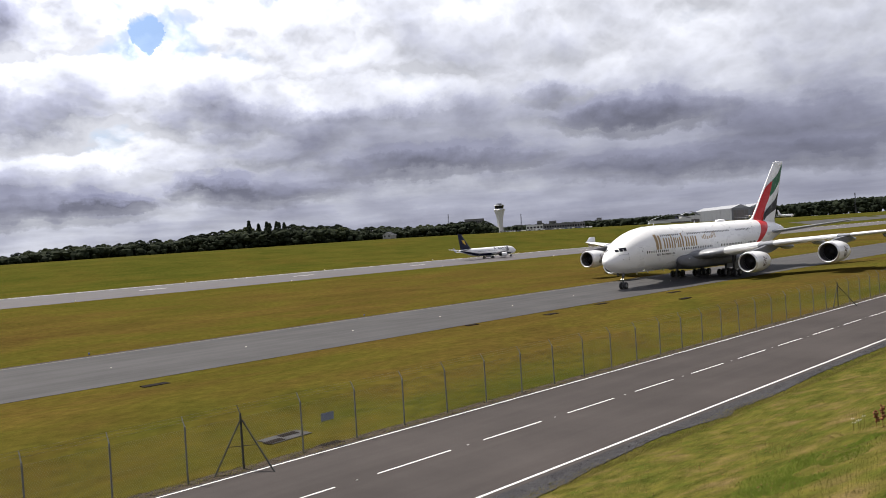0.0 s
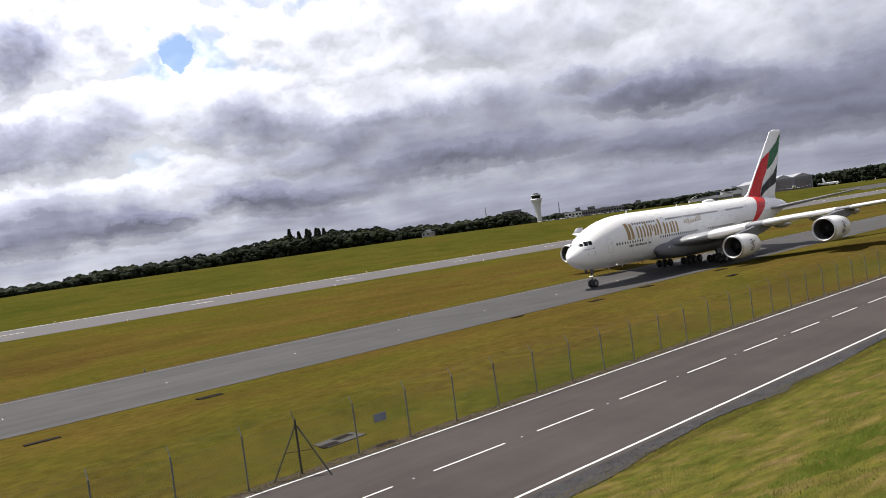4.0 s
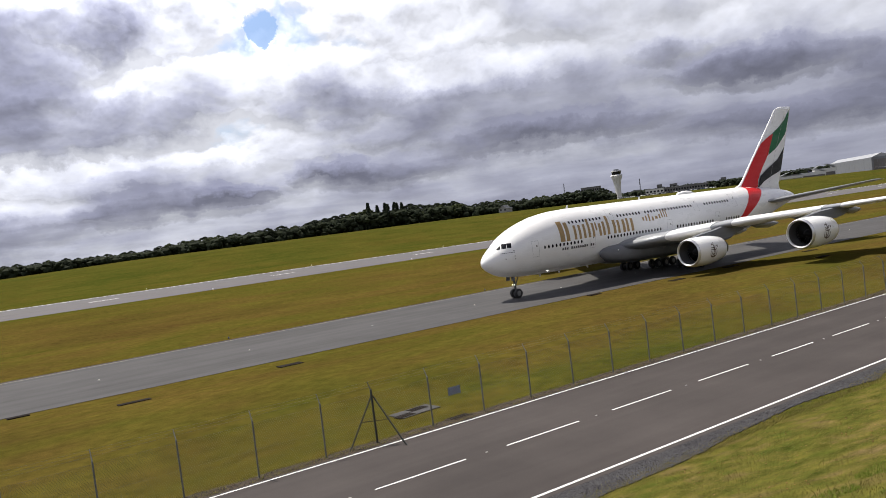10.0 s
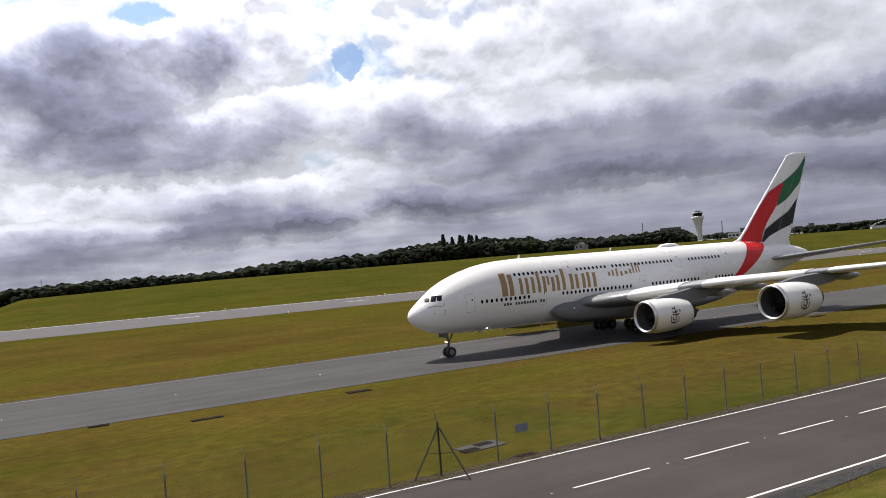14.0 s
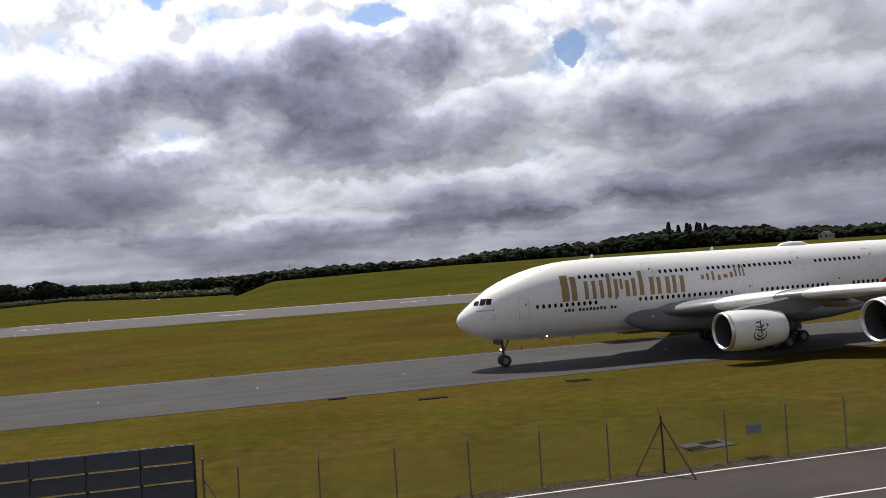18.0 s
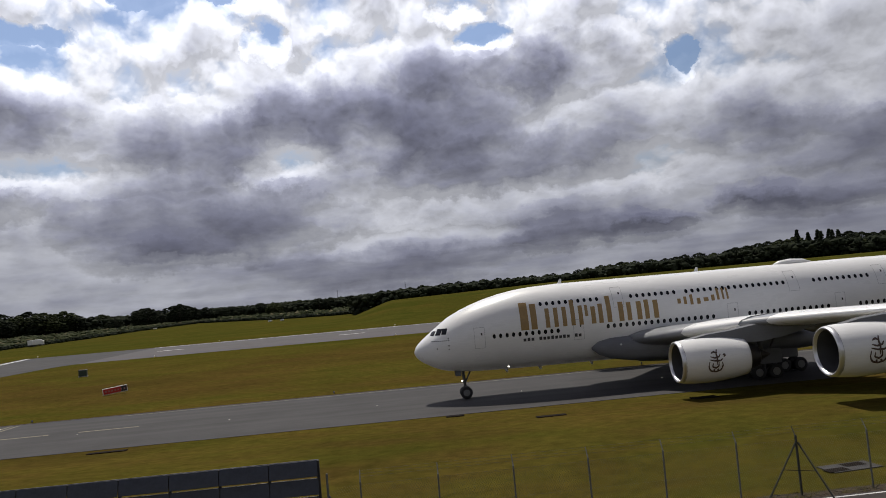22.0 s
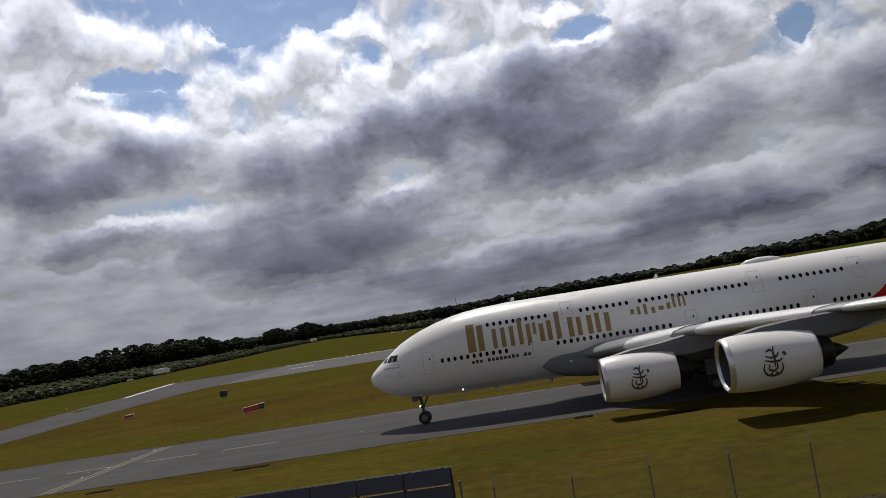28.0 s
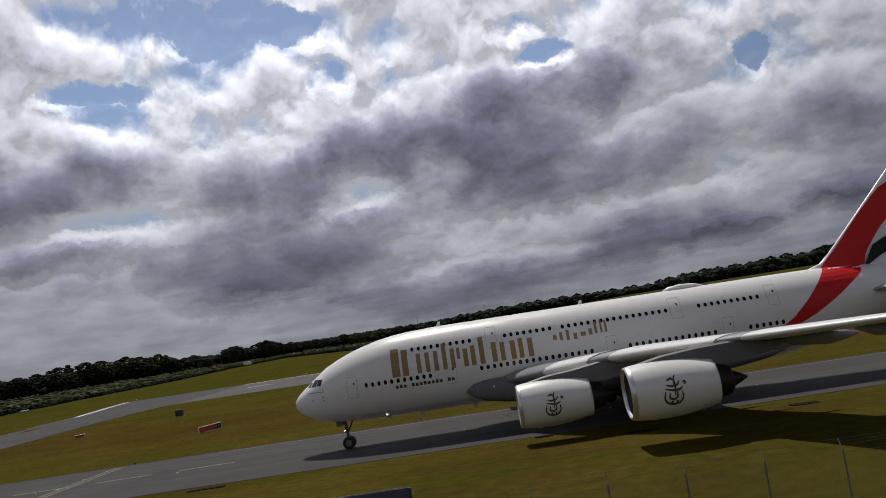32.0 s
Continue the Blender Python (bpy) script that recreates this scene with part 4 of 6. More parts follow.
            part("wordmark_bar", bm, GOLD, a, "gold lettering bar")
        for x, w, z0, z1 in ((26.6, .35, 7.8, 8.3), (27.25, .3, 7.7, 8.45), (27.9, .3, 7.6, 8.6), (28.6, .35, 7.6, 8.2), (29.3, .5, 7.8, 8.2), (30.1, .35, 7.8, 8.4), (30.7, .25, 7.85, 9.0), (31.25, .2, 7.85, 9.0), (31.7, .2, 7.85, 9.0)):
            bm = bmesh.new()
            H.decal(bm, x, x + w, z0, z1, side, .020)
            part("script_bar", bm, GOLD, a, "small gold script bar")
        bm = bmesh.new()
        for i in range(15):
            if i in (3, 12):
                continue
            bm = bmesh.new()
            H.decal(bm, 10.75 + i * .395, 11.02 + i * .395, 5.45, 5.74 + .05 * (i % 3 == 1), side, .02)
            part("address_bar", bm, INK, a, "small dark bar")
        for i in range(9):
            bm = bmesh.new()
            H.decal(bm, 1.75 + i * .2, 1.88 + i * .2, 6.12, 6.2, side, .02)
            part("nose_marking", bm, INK, a)
        for x, z in ((2.2, 5.35), (3.35, 5.25), (3.35, 5.6), (3.35, 6.3)):
            bm = bmesh.new()
            H.decal(bm, x, x + .12, z, z + .12, side, .02)
            part("nose_marking", bm, INK, a)
    # tail bands over the hull
    for side in (-1, 1):
        bm = bmesh.new()
        rows = []
        for j in range(13):
            z = 5.85 + 5.02 * math.sin(math.pi / 2 * j / 12)
            xl = float(np.interp(z, (5.85, 6.5, 8.0, 9.2, 10.0, 10.87), (48.75, 49.8, 51.5, 52.75, 53.55, 54.6)))
            xr = float(np.interp(z, (5.85, 6.54, 7.63, 8.78, 9.85, 10.87), (50.4, 52.05, 54.05, 55.9, 57.6, 58.6)))
            q = []
            for i in range(9):
                x = xl + (xr - xl) * i / 8
                zz = min(z, H.at(x)[0] - .012)
                q.append((x, side * (H.side(x, zz) + .03), zz + .012))
            rows.append(q)
        grid_faces(bm, rows)
        part("red_band", bm, RED, a, "red band round the rear hull")
    # fin
    FIN = [(9.4, 51.0, 15.0, 0, .085), (10.75, 53.2, 12.6, 0, .10), (11.2, 54.6, 11.5, 0, .10), (12.0, 55.6, 10.9, 0, .10), (23.5, 66.8, 4.8, 0, .09), (23.97, 68.2, 3.5, 0, .06)]
    fin = part("fin", wing_mesh(FIN, 12, True), WHITE, a, "tall white swept fin", True)

    def fin_y(x, z):
        zs = [f[0] for f in FIN]
        le, ch, th = table(z, zs, [f[1] for f in FIN], [f[2] for f in FIN], [f[4] for f in FIN])
        u = min(1, max(0.0005, (x - le) / ch))
        return ch * 5 * th * (0.2969 * math.sqrt(u) - 0.126 * u - 0.3516 * u * u + 0.2843 * u ** 3 - 0.1036 * u ** 4) + 0.02

    def band(name, A, B, mat, label):
        for side in (-1, 1):
            bm = bmesh.new()
            rows = []
            n = 16
            ta, tb = np.linspace(0, 1, len(A)), np.linspace(0, 1, len(B))
            for i in range(n + 1):
                u = i / n
                pa = [np.interp(u, ta, [p[k] for p in A]) for k in (0, 1)]
                pb = [np.interp(u, tb, [p[k] for p in B]) for k in (0, 1)]
                rows.append([(pa[0] + (pb[0] - pa[0]) * v, 0, pa[1] + (pb[1] - pa[1]) * v) for v in np.linspace(0, 1, 7)])
            rows = [[(x, side * fin_y(x, z), z) for x, _, z in r] for r in rows]
            grid_faces(bm, rows)
            part(name, bm, mat, fin, label)
    band("red_stripe", [(53.9, 10.2), (54.4, 10.7), (56.4, 12.5), (58.9, 15.2), (61.7, 17.9), (64.3, 19.1)], [(58.6, 10.0), (58.8, 10.5), (59.2, 11.7), (60.9, 13.8), (62.9, 15.6), (65.2, 19.3)], RED, "red tail stripe")
    band("green_stripe", [(64.6, 19.15), (67.1, 20.35), (69.1, 21.5), (71.2, 23.4)], [(63.1, 15.7), (65.9, 16.85), (69.4, 19.3), (71.0, 22.4)], GREEN, "green tail stripe")
    band("black_stripe", [(58.9, 10.5), (60.0, 12.3), (62.6, 13.5), (66.0, 14.9), (68.5, 16.9)], [(59.0, 10.3), (60.9, 11.3), (63.5, 12.1), (66.1, 12.7), (67.0, 13.1)], BLACK, "black tail stripe")
    bm = bmesh.new()
    for z0, z1 in ((11.0, 16.5), (16.8, 22.6)):
        for side in (-1, 1):
            x0 = float(np.interp(z0, (12.0, 23.5), (62.6, 70.0)))
            x1 = float(np.interp(z1, (12.0, 23.5), (62.6, 70.0)))
            quad_strip(bm, [(x0, side * (fin_y(x0, z0) + .004), z0), (x1, side * (fin_y(x1, z1) + .004), z1)], [(x0 + .05, side * (fin_y(x0, z0) + .004), z0), (x1 + .05, side * (fin_y(x1, z1) + .004), z1)])
    part("rudder_gap", bm, plain_once("panel_line", (0.33, 0.33, 0.34)), fin)
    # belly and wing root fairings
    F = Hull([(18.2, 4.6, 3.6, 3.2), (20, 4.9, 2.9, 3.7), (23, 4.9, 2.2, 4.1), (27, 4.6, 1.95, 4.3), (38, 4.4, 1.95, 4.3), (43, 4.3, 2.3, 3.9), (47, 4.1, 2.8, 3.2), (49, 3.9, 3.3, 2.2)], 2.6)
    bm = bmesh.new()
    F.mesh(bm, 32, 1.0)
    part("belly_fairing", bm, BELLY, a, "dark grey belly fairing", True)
    for side in (-1, 1):
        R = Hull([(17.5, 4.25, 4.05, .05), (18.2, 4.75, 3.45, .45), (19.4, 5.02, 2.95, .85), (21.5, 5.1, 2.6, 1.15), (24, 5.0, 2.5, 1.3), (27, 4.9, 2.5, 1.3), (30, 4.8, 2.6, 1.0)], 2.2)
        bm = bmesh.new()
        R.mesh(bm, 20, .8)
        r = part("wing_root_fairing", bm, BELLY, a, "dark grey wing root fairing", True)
        r.location.y = side * 3.25
        # landing light in the root
        bm = bmesh.new()
        bmesh.ops.create_uvsphere(bm, u_segments=8, v_segments=6, radius=.11, matrix=Matrix.Translation((20.2, side * 1.02, 4.35)))
        part("landing_light", bm, plain_once("lamp_glass", (0.8, 0.8, 0.78), 0.1), r, "clear lamp")
        W = [(3.0, 20.6, 18.6, 4.45, .13), (8.5, 24.6, 15.3, 5.15, .125), (14.6, 28.75, 12.4, 6.0, .115), (20.0, 32.3, 10.2, 6.45, .105), (25.7, 36.05, 8.3, 6.85, .10), (32, 40.9, 6.4, 7.25, .095), (36, 44.1, 5.1, 7.5, .09), (39.6, 47.0, 3.9, 7.75, .09)]
        w = part("wing", wing_mesh([(side * y, x, c, z, t) for y, x, c, z, t in W], 10), GREY_PAINT, a, "long swept pale grey wing", True)
        # bright slats along the leading edge
        for (y0, y1) in ((8.7, 13.6), (15.8, 24.8), (26.6, 38.6)):
            rows = []
            for k in range(9):
                y = y0 + (y1 - y0) * k / 8
                x, c, z, t = table(y, [s[0] for s in W], [s[1] for s in W], [s[2] for s in W], [s[3] for s in W], [s[4] for s in W])
                loop = [(u, v) for u, v in foil(None, 10, t)]
                sel = [loop[i] for i in (15, 16, 17, 18, 19, 0, 1, 2, 3, 4)]
                rows.append([(x - .10 + u * c * 1.0, side * y, z + v * c * 1.10 - 0.02 * c * (u - .3)) for u, v in sel])
            bm = bmesh.new()
            grid_faces(bm, rows)
            part("slat", bm, WHITE, w, "white leading-edge slat", True)
        # flap track fairings
        for y, L in ((9.5, 6.5), (14.0, 7.0), (19.5, 7.0), (24.5, 6.0), (30.0, 5.0), (34.5, 4.0)):
            x, c, z, t = table(y, [s[0] for s in W], [s[1] for s in W], [s[2] for s in W], [s[3] for s in W], [s[4] for s in W])
            te = x + c
            B = Hull([(te - L * .75, z - .25, z - .4, .05), (te - L * .5, z - .2, z - 1.0, .32), (te - L * .1, z - .3, z - 1.25, .36), (te + L * .12, z - .45, z - 1.05, .26), (te + L * .25, z - .7, z - .85, .04)], 2.0)
            bm = bmesh.new()
            B.mesh(bm, 12, 1.0)
            o = part("flap_fairing", bm, GREY_PAINT, w, "", True)
            o.location.y = side * y
        # wing tip fence
        bm = wing_mesh([(6.6, 48.6, 2.6, 0, .07), (7.8, 47.4, 3.6, 0, .08), (9.0, 48.8, 2.4, 0, .07)], 8, True)
        o = part("wingtip_fence", bm, WHITE, w, "white wingtip fence", True)
        o.location.y = side * 39.6
        # engines and pylons
        for x, y, z, L, r in ((21.75, 14.6, 3.28, 6.0, 1.84), (28.75, 25.7, 4.32, 5.95, 1.88)):
            engine(a, x, side * y, z, L, r, mark=script_mark)
            wx, c, wz, t = table(y, [s[0] for s in W], [s[1] for s in W], [s[2] for s in W], [s[3] for s in W], [s[4] for s in W])
            bm = bmesh.new()
            prof = [(x + 1.0, z + r * .98, z + r * 1.03), (x + L * .45, z + r * .9, z + r * 1.2), (x + L * .82, z + r * .7, z + r * 1.3), (wx + .3, z + r * .62, wz + .02), (wx + 2.4, min(z + r * .75, wz - .5), wz - .25), (wx + c * .45, wz - .62, wz - .35)]
            rows = []
            for xx, z0, z1 in prof:
                hw = .30
                rows.append([(xx, side * y - hw, z0), (xx, side * y - hw, z1 - .1), (xx, side * y, z1), (xx, side * y + hw, z1 - .1), (xx, side * y + hw, z0)])
            vs = grid_faces(bm, rows, True)
            bm.faces.new(vs[0])
            bm.faces.new(vs[-1])
            bmesh.ops.recalc_face_normals(bm, faces=bm.faces[:])
            part("pylon", bm, BELLY, a, "grey engine pylon")
        # tailplane
        part("tailplane", wing_mesh([(side * 1.0, 56.6, 10.6, 7.75, .09), (side * 3.0, 58.2, 9.0, 7.9, .09), (side * 15.2, 67.6, 3.6, 9.35, .085)], 8), GREY_PAINT, a, "pale grey tailplane", True)
        # main gear
        for gx, gy, rows_, hub in ((33.4, 6.2, (-.85, .85), 4.6), (36.9, 2.7, (-1.7, 0, 1.7), 2.6)):
            bm = bmesh.new()
            rod(bm, (gx, side * gy, .75), (gx - .2, side * gy, hub), .24)
            rod(bm, (gx + rows_[0], side * gy, .72), (gx + rows_[-1], side * gy, .72), .16)
            rod(bm, (gx, side * gy, 1.3), (gx + 1.8, side * (gy - .4), hub - .3), .11)
            for dx in rows_:
                rod(bm, (gx + dx, side * gy - .6, .72), (gx + dx, side * gy + .6, .72), .1)
            part("main_gear", bm, plain_once("gear_grey", (0.055, 0.055, 0.058)), a, "grey landing gear bogie")
            for dx in rows_:
                for dy in (-.62, .62):
                    add_wheel(a, BIG_WHEEL, .70, gx + dx, side * gy + dy, .70)
            bm = bmesh.new()
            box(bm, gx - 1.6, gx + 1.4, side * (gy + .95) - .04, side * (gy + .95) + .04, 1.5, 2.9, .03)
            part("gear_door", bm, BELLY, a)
    # nose gear
    bm = bmesh.new()
    rod(bm, (4.94, 0, .62), (4.75, 0, 2.95), .15)
    rod(bm, (4.94, -.45, .62), (4.94, .45, .62), .1)
    rod(bm, (4.85, 0, 1.5), (5.6, 0, 2.9), .08)
    rod(bm, (4.7, -.3, 1.75), (4.7, .3, 1.75), .07)
    part("nose_gear", bm, plain_once("gear_grey", (0.055, 0.055, 0.058)), a, "grey nose landing gear leg")
    for s in (-.42, .42):
        add_wheel(a, NOSE_WHEEL, .63, 4.94, s, .63)
        bm = bmesh.new()
        box(bm, 3.95, 4.55, s * 1.3 - .03, s * 1.3 + .03, 2.38, 2.95, .02)
        part("gear_door", bm, BELLY, a)
    for dy in (-.2, .2):
        bm = bmesh.new()
        bmesh.ops.create_uvsphere(bm, u_segments=10, v_segments=6, radius=.08, matrix=Matrix.Translation((4.62, dy, 1.8)))
        part("taxi_light", bm, LAMP_LIT, a, "lit taxi light")
    # crown: aerials and dome
    D = Hull([(38.6, 10.9, 10.7, .1), (39.2, 11.2, 10.7, .4), (40.4, 11.35, 10.7, .55), (41.8, 11.25, 10.7, .5), (42.8, 10.9, 10.7, .1)], 2)
    bm = bmesh.new()
    D.mesh(bm, 14, .5)
    part("antenna_dome", bm, WHITE, a, "white antenna dome on the crown", True)
    for x in (15.3, 29.9):
        bm = wing_mesh([(10.8, x, .5, 0, .1), (11.3, x + .28, .22, 0, .1)], 5, True)
        part("antenna", bm, WHITE, a)
    for x in (9.0, 12.5, 17.9):
        bm = wing_mesh([(2.66, x, .45, 0, .1), (2.25, x + .2, .22, 0, .1)], 5, True)
        part("antenna", bm, WHITE, a)
    bm = bmesh.new()
    bmesh.ops.create_uvsphere(bm, u_segments=8, v_segments=6, radius=.1, matrix=Matrix.Translation((9.3, -(H.side(9.3, 3.0)) - .0, 3.0)))
    part("wing_scan_light", bm, LAMP_LIT, a, "lit scan light")
    bm = bmesh.new()
    bmesh.ops.create_cone(bm, cap_ends=True, segments=12, radius1=.28, radius2=.22, depth=.12, matrix=Matrix.Translation((69.72, 0, 8.25)) @ pose(0, 0, 0, 0, 90, 0))
    part("tail_exhaust", bm, TITANIUM, a)
    return a


BIG_WHEEL, NOSE_WHEEL, SMALL_WHEEL = wheel_mesh(.70, .5), wheel_mesh(.63, .42), wheel_mesh(.56, .36)


def small_airliner(m, label, hull_low, tail_mat, mark=True, roll=True, gear=True):
    """A twin-engined single-aisle airliner, nose at x = 0 and tail at +x."""
    a = thing("twin_engine_airliner", label, "airplane", m)
    H = Hull([(0, 2.95, 2.85, .05), (.25, 3.35, 2.45, .45), (1.0, 3.85, 2.0, .95), (2.2, 4.6, 1.6, 1.45), (3.5, 5.15, 1.45, 1.75), (5.5, 5.4, 1.4, 1.88), (27, 5.4, 1.4, 1.88), (31, 5.4, 2.1, 1.7), (35, 5.25, 3.3, 1.1), (38, 4.9, 4.2, .45), (38.6, 4.7, 4.4, .2)], 2.05)
    bm = bmesh.new()
    H.mesh(bm, 28, .8)
    part("fuselage", bm, WHITE, a, "white fuselage", True)
    if hull_low:
        bm = bmesh.new()
        rows = []
        for i in range(40):
            x = 4.5 + 33.3 * i / 39
            t, b, w = H.at(x)
            top = float(np.interp(x, (4.5, 8, 27, 37.8), (2.0, 2.6, 2.75, 4.6)))
            top = max(b + .02, min(t, top))
            row = []
            for side in (-1, 1):
                q = [(x, side * (H.side(x, b + (top - b) * k / 6) + .015), b + (top - b) * k / 6) for k in range(7)]
                row += q[::-1] if side == -1 else q
            rows.append(row)
        grid_faces(bm, rows)
        part("lower_hull", bm, NAVY, a, "navy lower hull")
    me = None
    for side in (-1, 1):
        bm = bmesh.new()
        H.decal(bm, 1.75, 2.6, 3.95, 4.35, side, .015, .3)
        part("cockpit_window", bm, GLASS, a)
        for i in range(0, 44):
            bm = None
            x = 6.2 + i * .56
            if me is None:
                b2 = bmesh.new()
                b2.faces.new([b2.verts.new((.11 * math.cos(k * math.pi / 4), 0, .16 * math.sin(k * math.pi / 4))) for k in range(8)])
                me = mesh_of(b2, "cabin_window", GLASS)
            w = part("cabin_window", me, None, a)
            w.location = (x, side * (H.side(x, 3.75) + .015), 3.75)
        if mark:
            bm = bmesh.new()
            for i, (x, wd) in enumerate(((7.0, .5), (8.3, .9), (9.9, .9), (11.5, .9), (13.1, .9), (14.7, .4), (15.8, .9))):
                H.decal(bm, x, x + wd * .45, 4.15, 5.1, side, .02)
                H.decal(bm, x + wd * .75, x + wd, 4.15, 5.1, side, .02)
                H.decal(bm, x, x + wd, 4.85, 5.1, side, .021)
            part("wordmark", bm, NAVY, a, "navy bars of a wordmark")
        part("wing", wing_mesh([(side * 1.5, 12.6, 8.0, 2.1, .12), (side * 6.0, 16.0, 5.0, 2.6, .11), (side * 17.0, 23.0, 1.7, 3.6, .1), (side * 17.6, 24.0, 1.3, 4.6, .08), (side * 17.8, 24.8, .8, 5.9, .08)], 8), GREY_PAINT, a, "pale grey wing with upturned tip", True)
        engine(a, 12.2, side * 4.85, 1.55, 3.6, 1.02)
        bm = bmesh.new()
        box(bm, 14.0, 18.0, side * 4.85 - .15, side * 4.85 + .15, 2.2, 2.65, .1)
        part("pylon", bm, GREY_PAINT, a)
        part("tailplane", wing_mesh([(side * .4, 33.4, 4.0, 4.7, .09), (side * 7.1, 37.4, 1.5, 5.4, .08)], 6), GREY_PAINT, a, "pale grey tailplane", True)
        bm = bmesh.new()
        rod(bm, (19.3, side * 2.85, .56), (19.2, side * 2.85, 2.2), .13)
        rod(bm, (19.3, side * 2.85 - .4, .56), (19.3, side * 2.85 + .4, .56), .08)
        part("main_gear", bm, plain_once("gear_grey", (0.055, 0.055, 0.058)), a)
        for dy in (-.42, .42):
            add_wheel(a, SMALL_WHEEL, .56, 19.3, side * 2.85 + dy, .56, False)
    bm = bmesh.new()
    rod(bm, (3.7, 0, .5), (3.6, 0, 1.6), .09)
    part("nose_gear", bm, plain_once("gear_grey", (0.055, 0.055, 0.058)), a)
    add_wheel(a, SMALL_WHEEL, .56, 3.7, .2, .56, False)
    fin = part("fin", wing_mesh([(4.6, 28.6, 9.4, 0, .05), (5.3, 30.3, 7.2, 0, .09), (6.0, 31.4, 6.2, 0, .09), (12.4, 36.6, 2.2, 0, .08)], 10, True), tail_mat, a, "swept fin", True)
    if mark:
        bm = bmesh.new()
        for side in (-1, 1):
            for k in range(5):
                x, z = 34.3 + .35 * k, 7.2 + .25 * k
                quad_strip(bm, [(x, side * .36, z), (x + .75, side * .30, z + 2.4 - .3 * k)], [(x + .28, side * .36, z), (x + 1.05, side * .30, z + 2.4 - .3 * k)])
        part("emblem", bm, YELLOW, fin, "yellow emblem strokes")
    return a


AIRLINER = big_airliner()
TAKEOFF = small_airliner(None, "white and navy twin-engined airliner rolling along the runway", True, NAVY)


# ---- fence along the road ----
FENCE_Y, FENCE_X0, PITCH = 35.75, -2.15, 3.5


def fence_y(x):
    return FENCE_Y + 0.0045 * max(0.0, x - 20)


def post_x(k):
    """Posts stand evenly, but for one short bay before the first braced post."""
    return FENCE_X0 + PITCH * k - (0.58 if k >= 6 else 0.0)


def fence():
    f = thing("security_fence", "tall chain-link security fence with cranked galvanised posts", "fence")
    bm = bmesh.new()
    box(bm, -.035, .035, -.035, .035, 0, 2.78, .008)
    rod(bm, (0, 0, 2.76), (0, .30, 3.22), .03, .02, 6)
    post = mesh_of(bm, "post", STEEL)
    bm = bmesh.new()
    box(bm, -.045, .045, -.045, .045, 0, 2.85, .01)
    rod(bm, (0, 0, 2.8), (0, .30, 3.22), .03, .02, 6)
    strong = mesh_of(bm, "post", OLD_STEEL)
    bm = bmesh.new()
    rod(bm, (-.06, -.03, 2.46), (-1.60, -.05, .0), .045, None, 6)
    brace_a = mesh_of(bm, "brace", OLD_STEEL)
    bm = bmesh.new()
    rod(bm, (.06, -.03, 2.46), (.56, -1.55, .42), .045, None, 6)
    rod(bm, (.56, -1.55, .42), (.68, -1.86, .0), .045, None, 6)
    brace_b = mesh_of(bm, "brace", OLD_STEEL)
    bm = bmesh.new()
    rod(bm, (-.82, -.06, 1.28), (.34, -.80, 1.28), .018, None, 5)
    tie = mesh_of(bm, "tie_rail", OLD_STEEL)
    strain = (6, 28, 50)
    for k in range(74):
        x = post_x(k)
        y = fence_y(x)
        p = part("post", strong if k in strain else post, None, f)
        p.location = (x, y, -.03)
        p.rotation_euler = (radians(.5 * math.sin(k * 2.3)), radians(.6 * math.sin(k * 1.7)), 0)
        if k in strain:
            for me, n in ((brace_a, "brace"), (brace_b, "brace"), (tie, "tie_rail")):
                b = part(n, me, None, f)
                b.location = (x, y, 0)
    # chain-link wires, each a thin ribbon, and the strained line wires
    verts, faces = [], []

    def ribbon(a, b, w):
        i = len(verts)
        verts.extend([(a[0] - w, a[1], a[2]), (a[0] + w, a[1], a[2]), (b[0] + w, b[1], b[2]), (b[0] - w, b[1], b[2])])
        faces.append((i, i + 1, i + 2, i + 3))
    step, top = 0.11, 2.6
    x = FENCE_X0
    end = post_x(73)
    while x < end:
        for s in (-1, 1):
            ribbon((x, fence_y(x) + .03, .03), (x + s * 1.5, fence_y(x) + .03, top), .0026)
        x += step
    me = bpy.data.meshes.new("mesh_panel")
    me.from_pydata(verts, [], faces)
    me.materials.append(WIRE)
    tagged(part("mesh_panel", me, None, f, "thin chain-link wire mesh"), kind="stuff")
    for dy, z in ((.03, 2.6), (.03, 1.35), (.03, .12), (.13, 2.93), (.21, 3.05), (.29, 3.18)):
        bm = bmesh.new()
        for k in range(37):
            xa, xb = post_x(2 * k), post_x(min(73, 2 * k + 2))
            rod(bm, (xa, fence_y(xa) + dy, z), (xb, fence_y(xb) + dy, z), .004, None, 3)
        part("line_wire", bm, WIRE, f)
    # blank notice sheet wired to the mesh
    n = thing("fence_notice", "blank pale blue notice sheet wired to the fence", "notice", pose(23.44, fence_y(23.4) + .06, -.34))
    bm = bmesh.new()
    box(bm, -.42, .42, 0, .012, 1.72, 2.16, .004)
    part("sheet", bm, plain("notice_back", (0.22, 0.25, 0.33), 0.5, 0.2), n)
    for sx in (-.36, .36):
        bm = bmesh.new()
        box(bm, sx - .012, sx + .012, -.03, 0, 2.08, 2.12)
        part("tie", bm, STEEL, n)


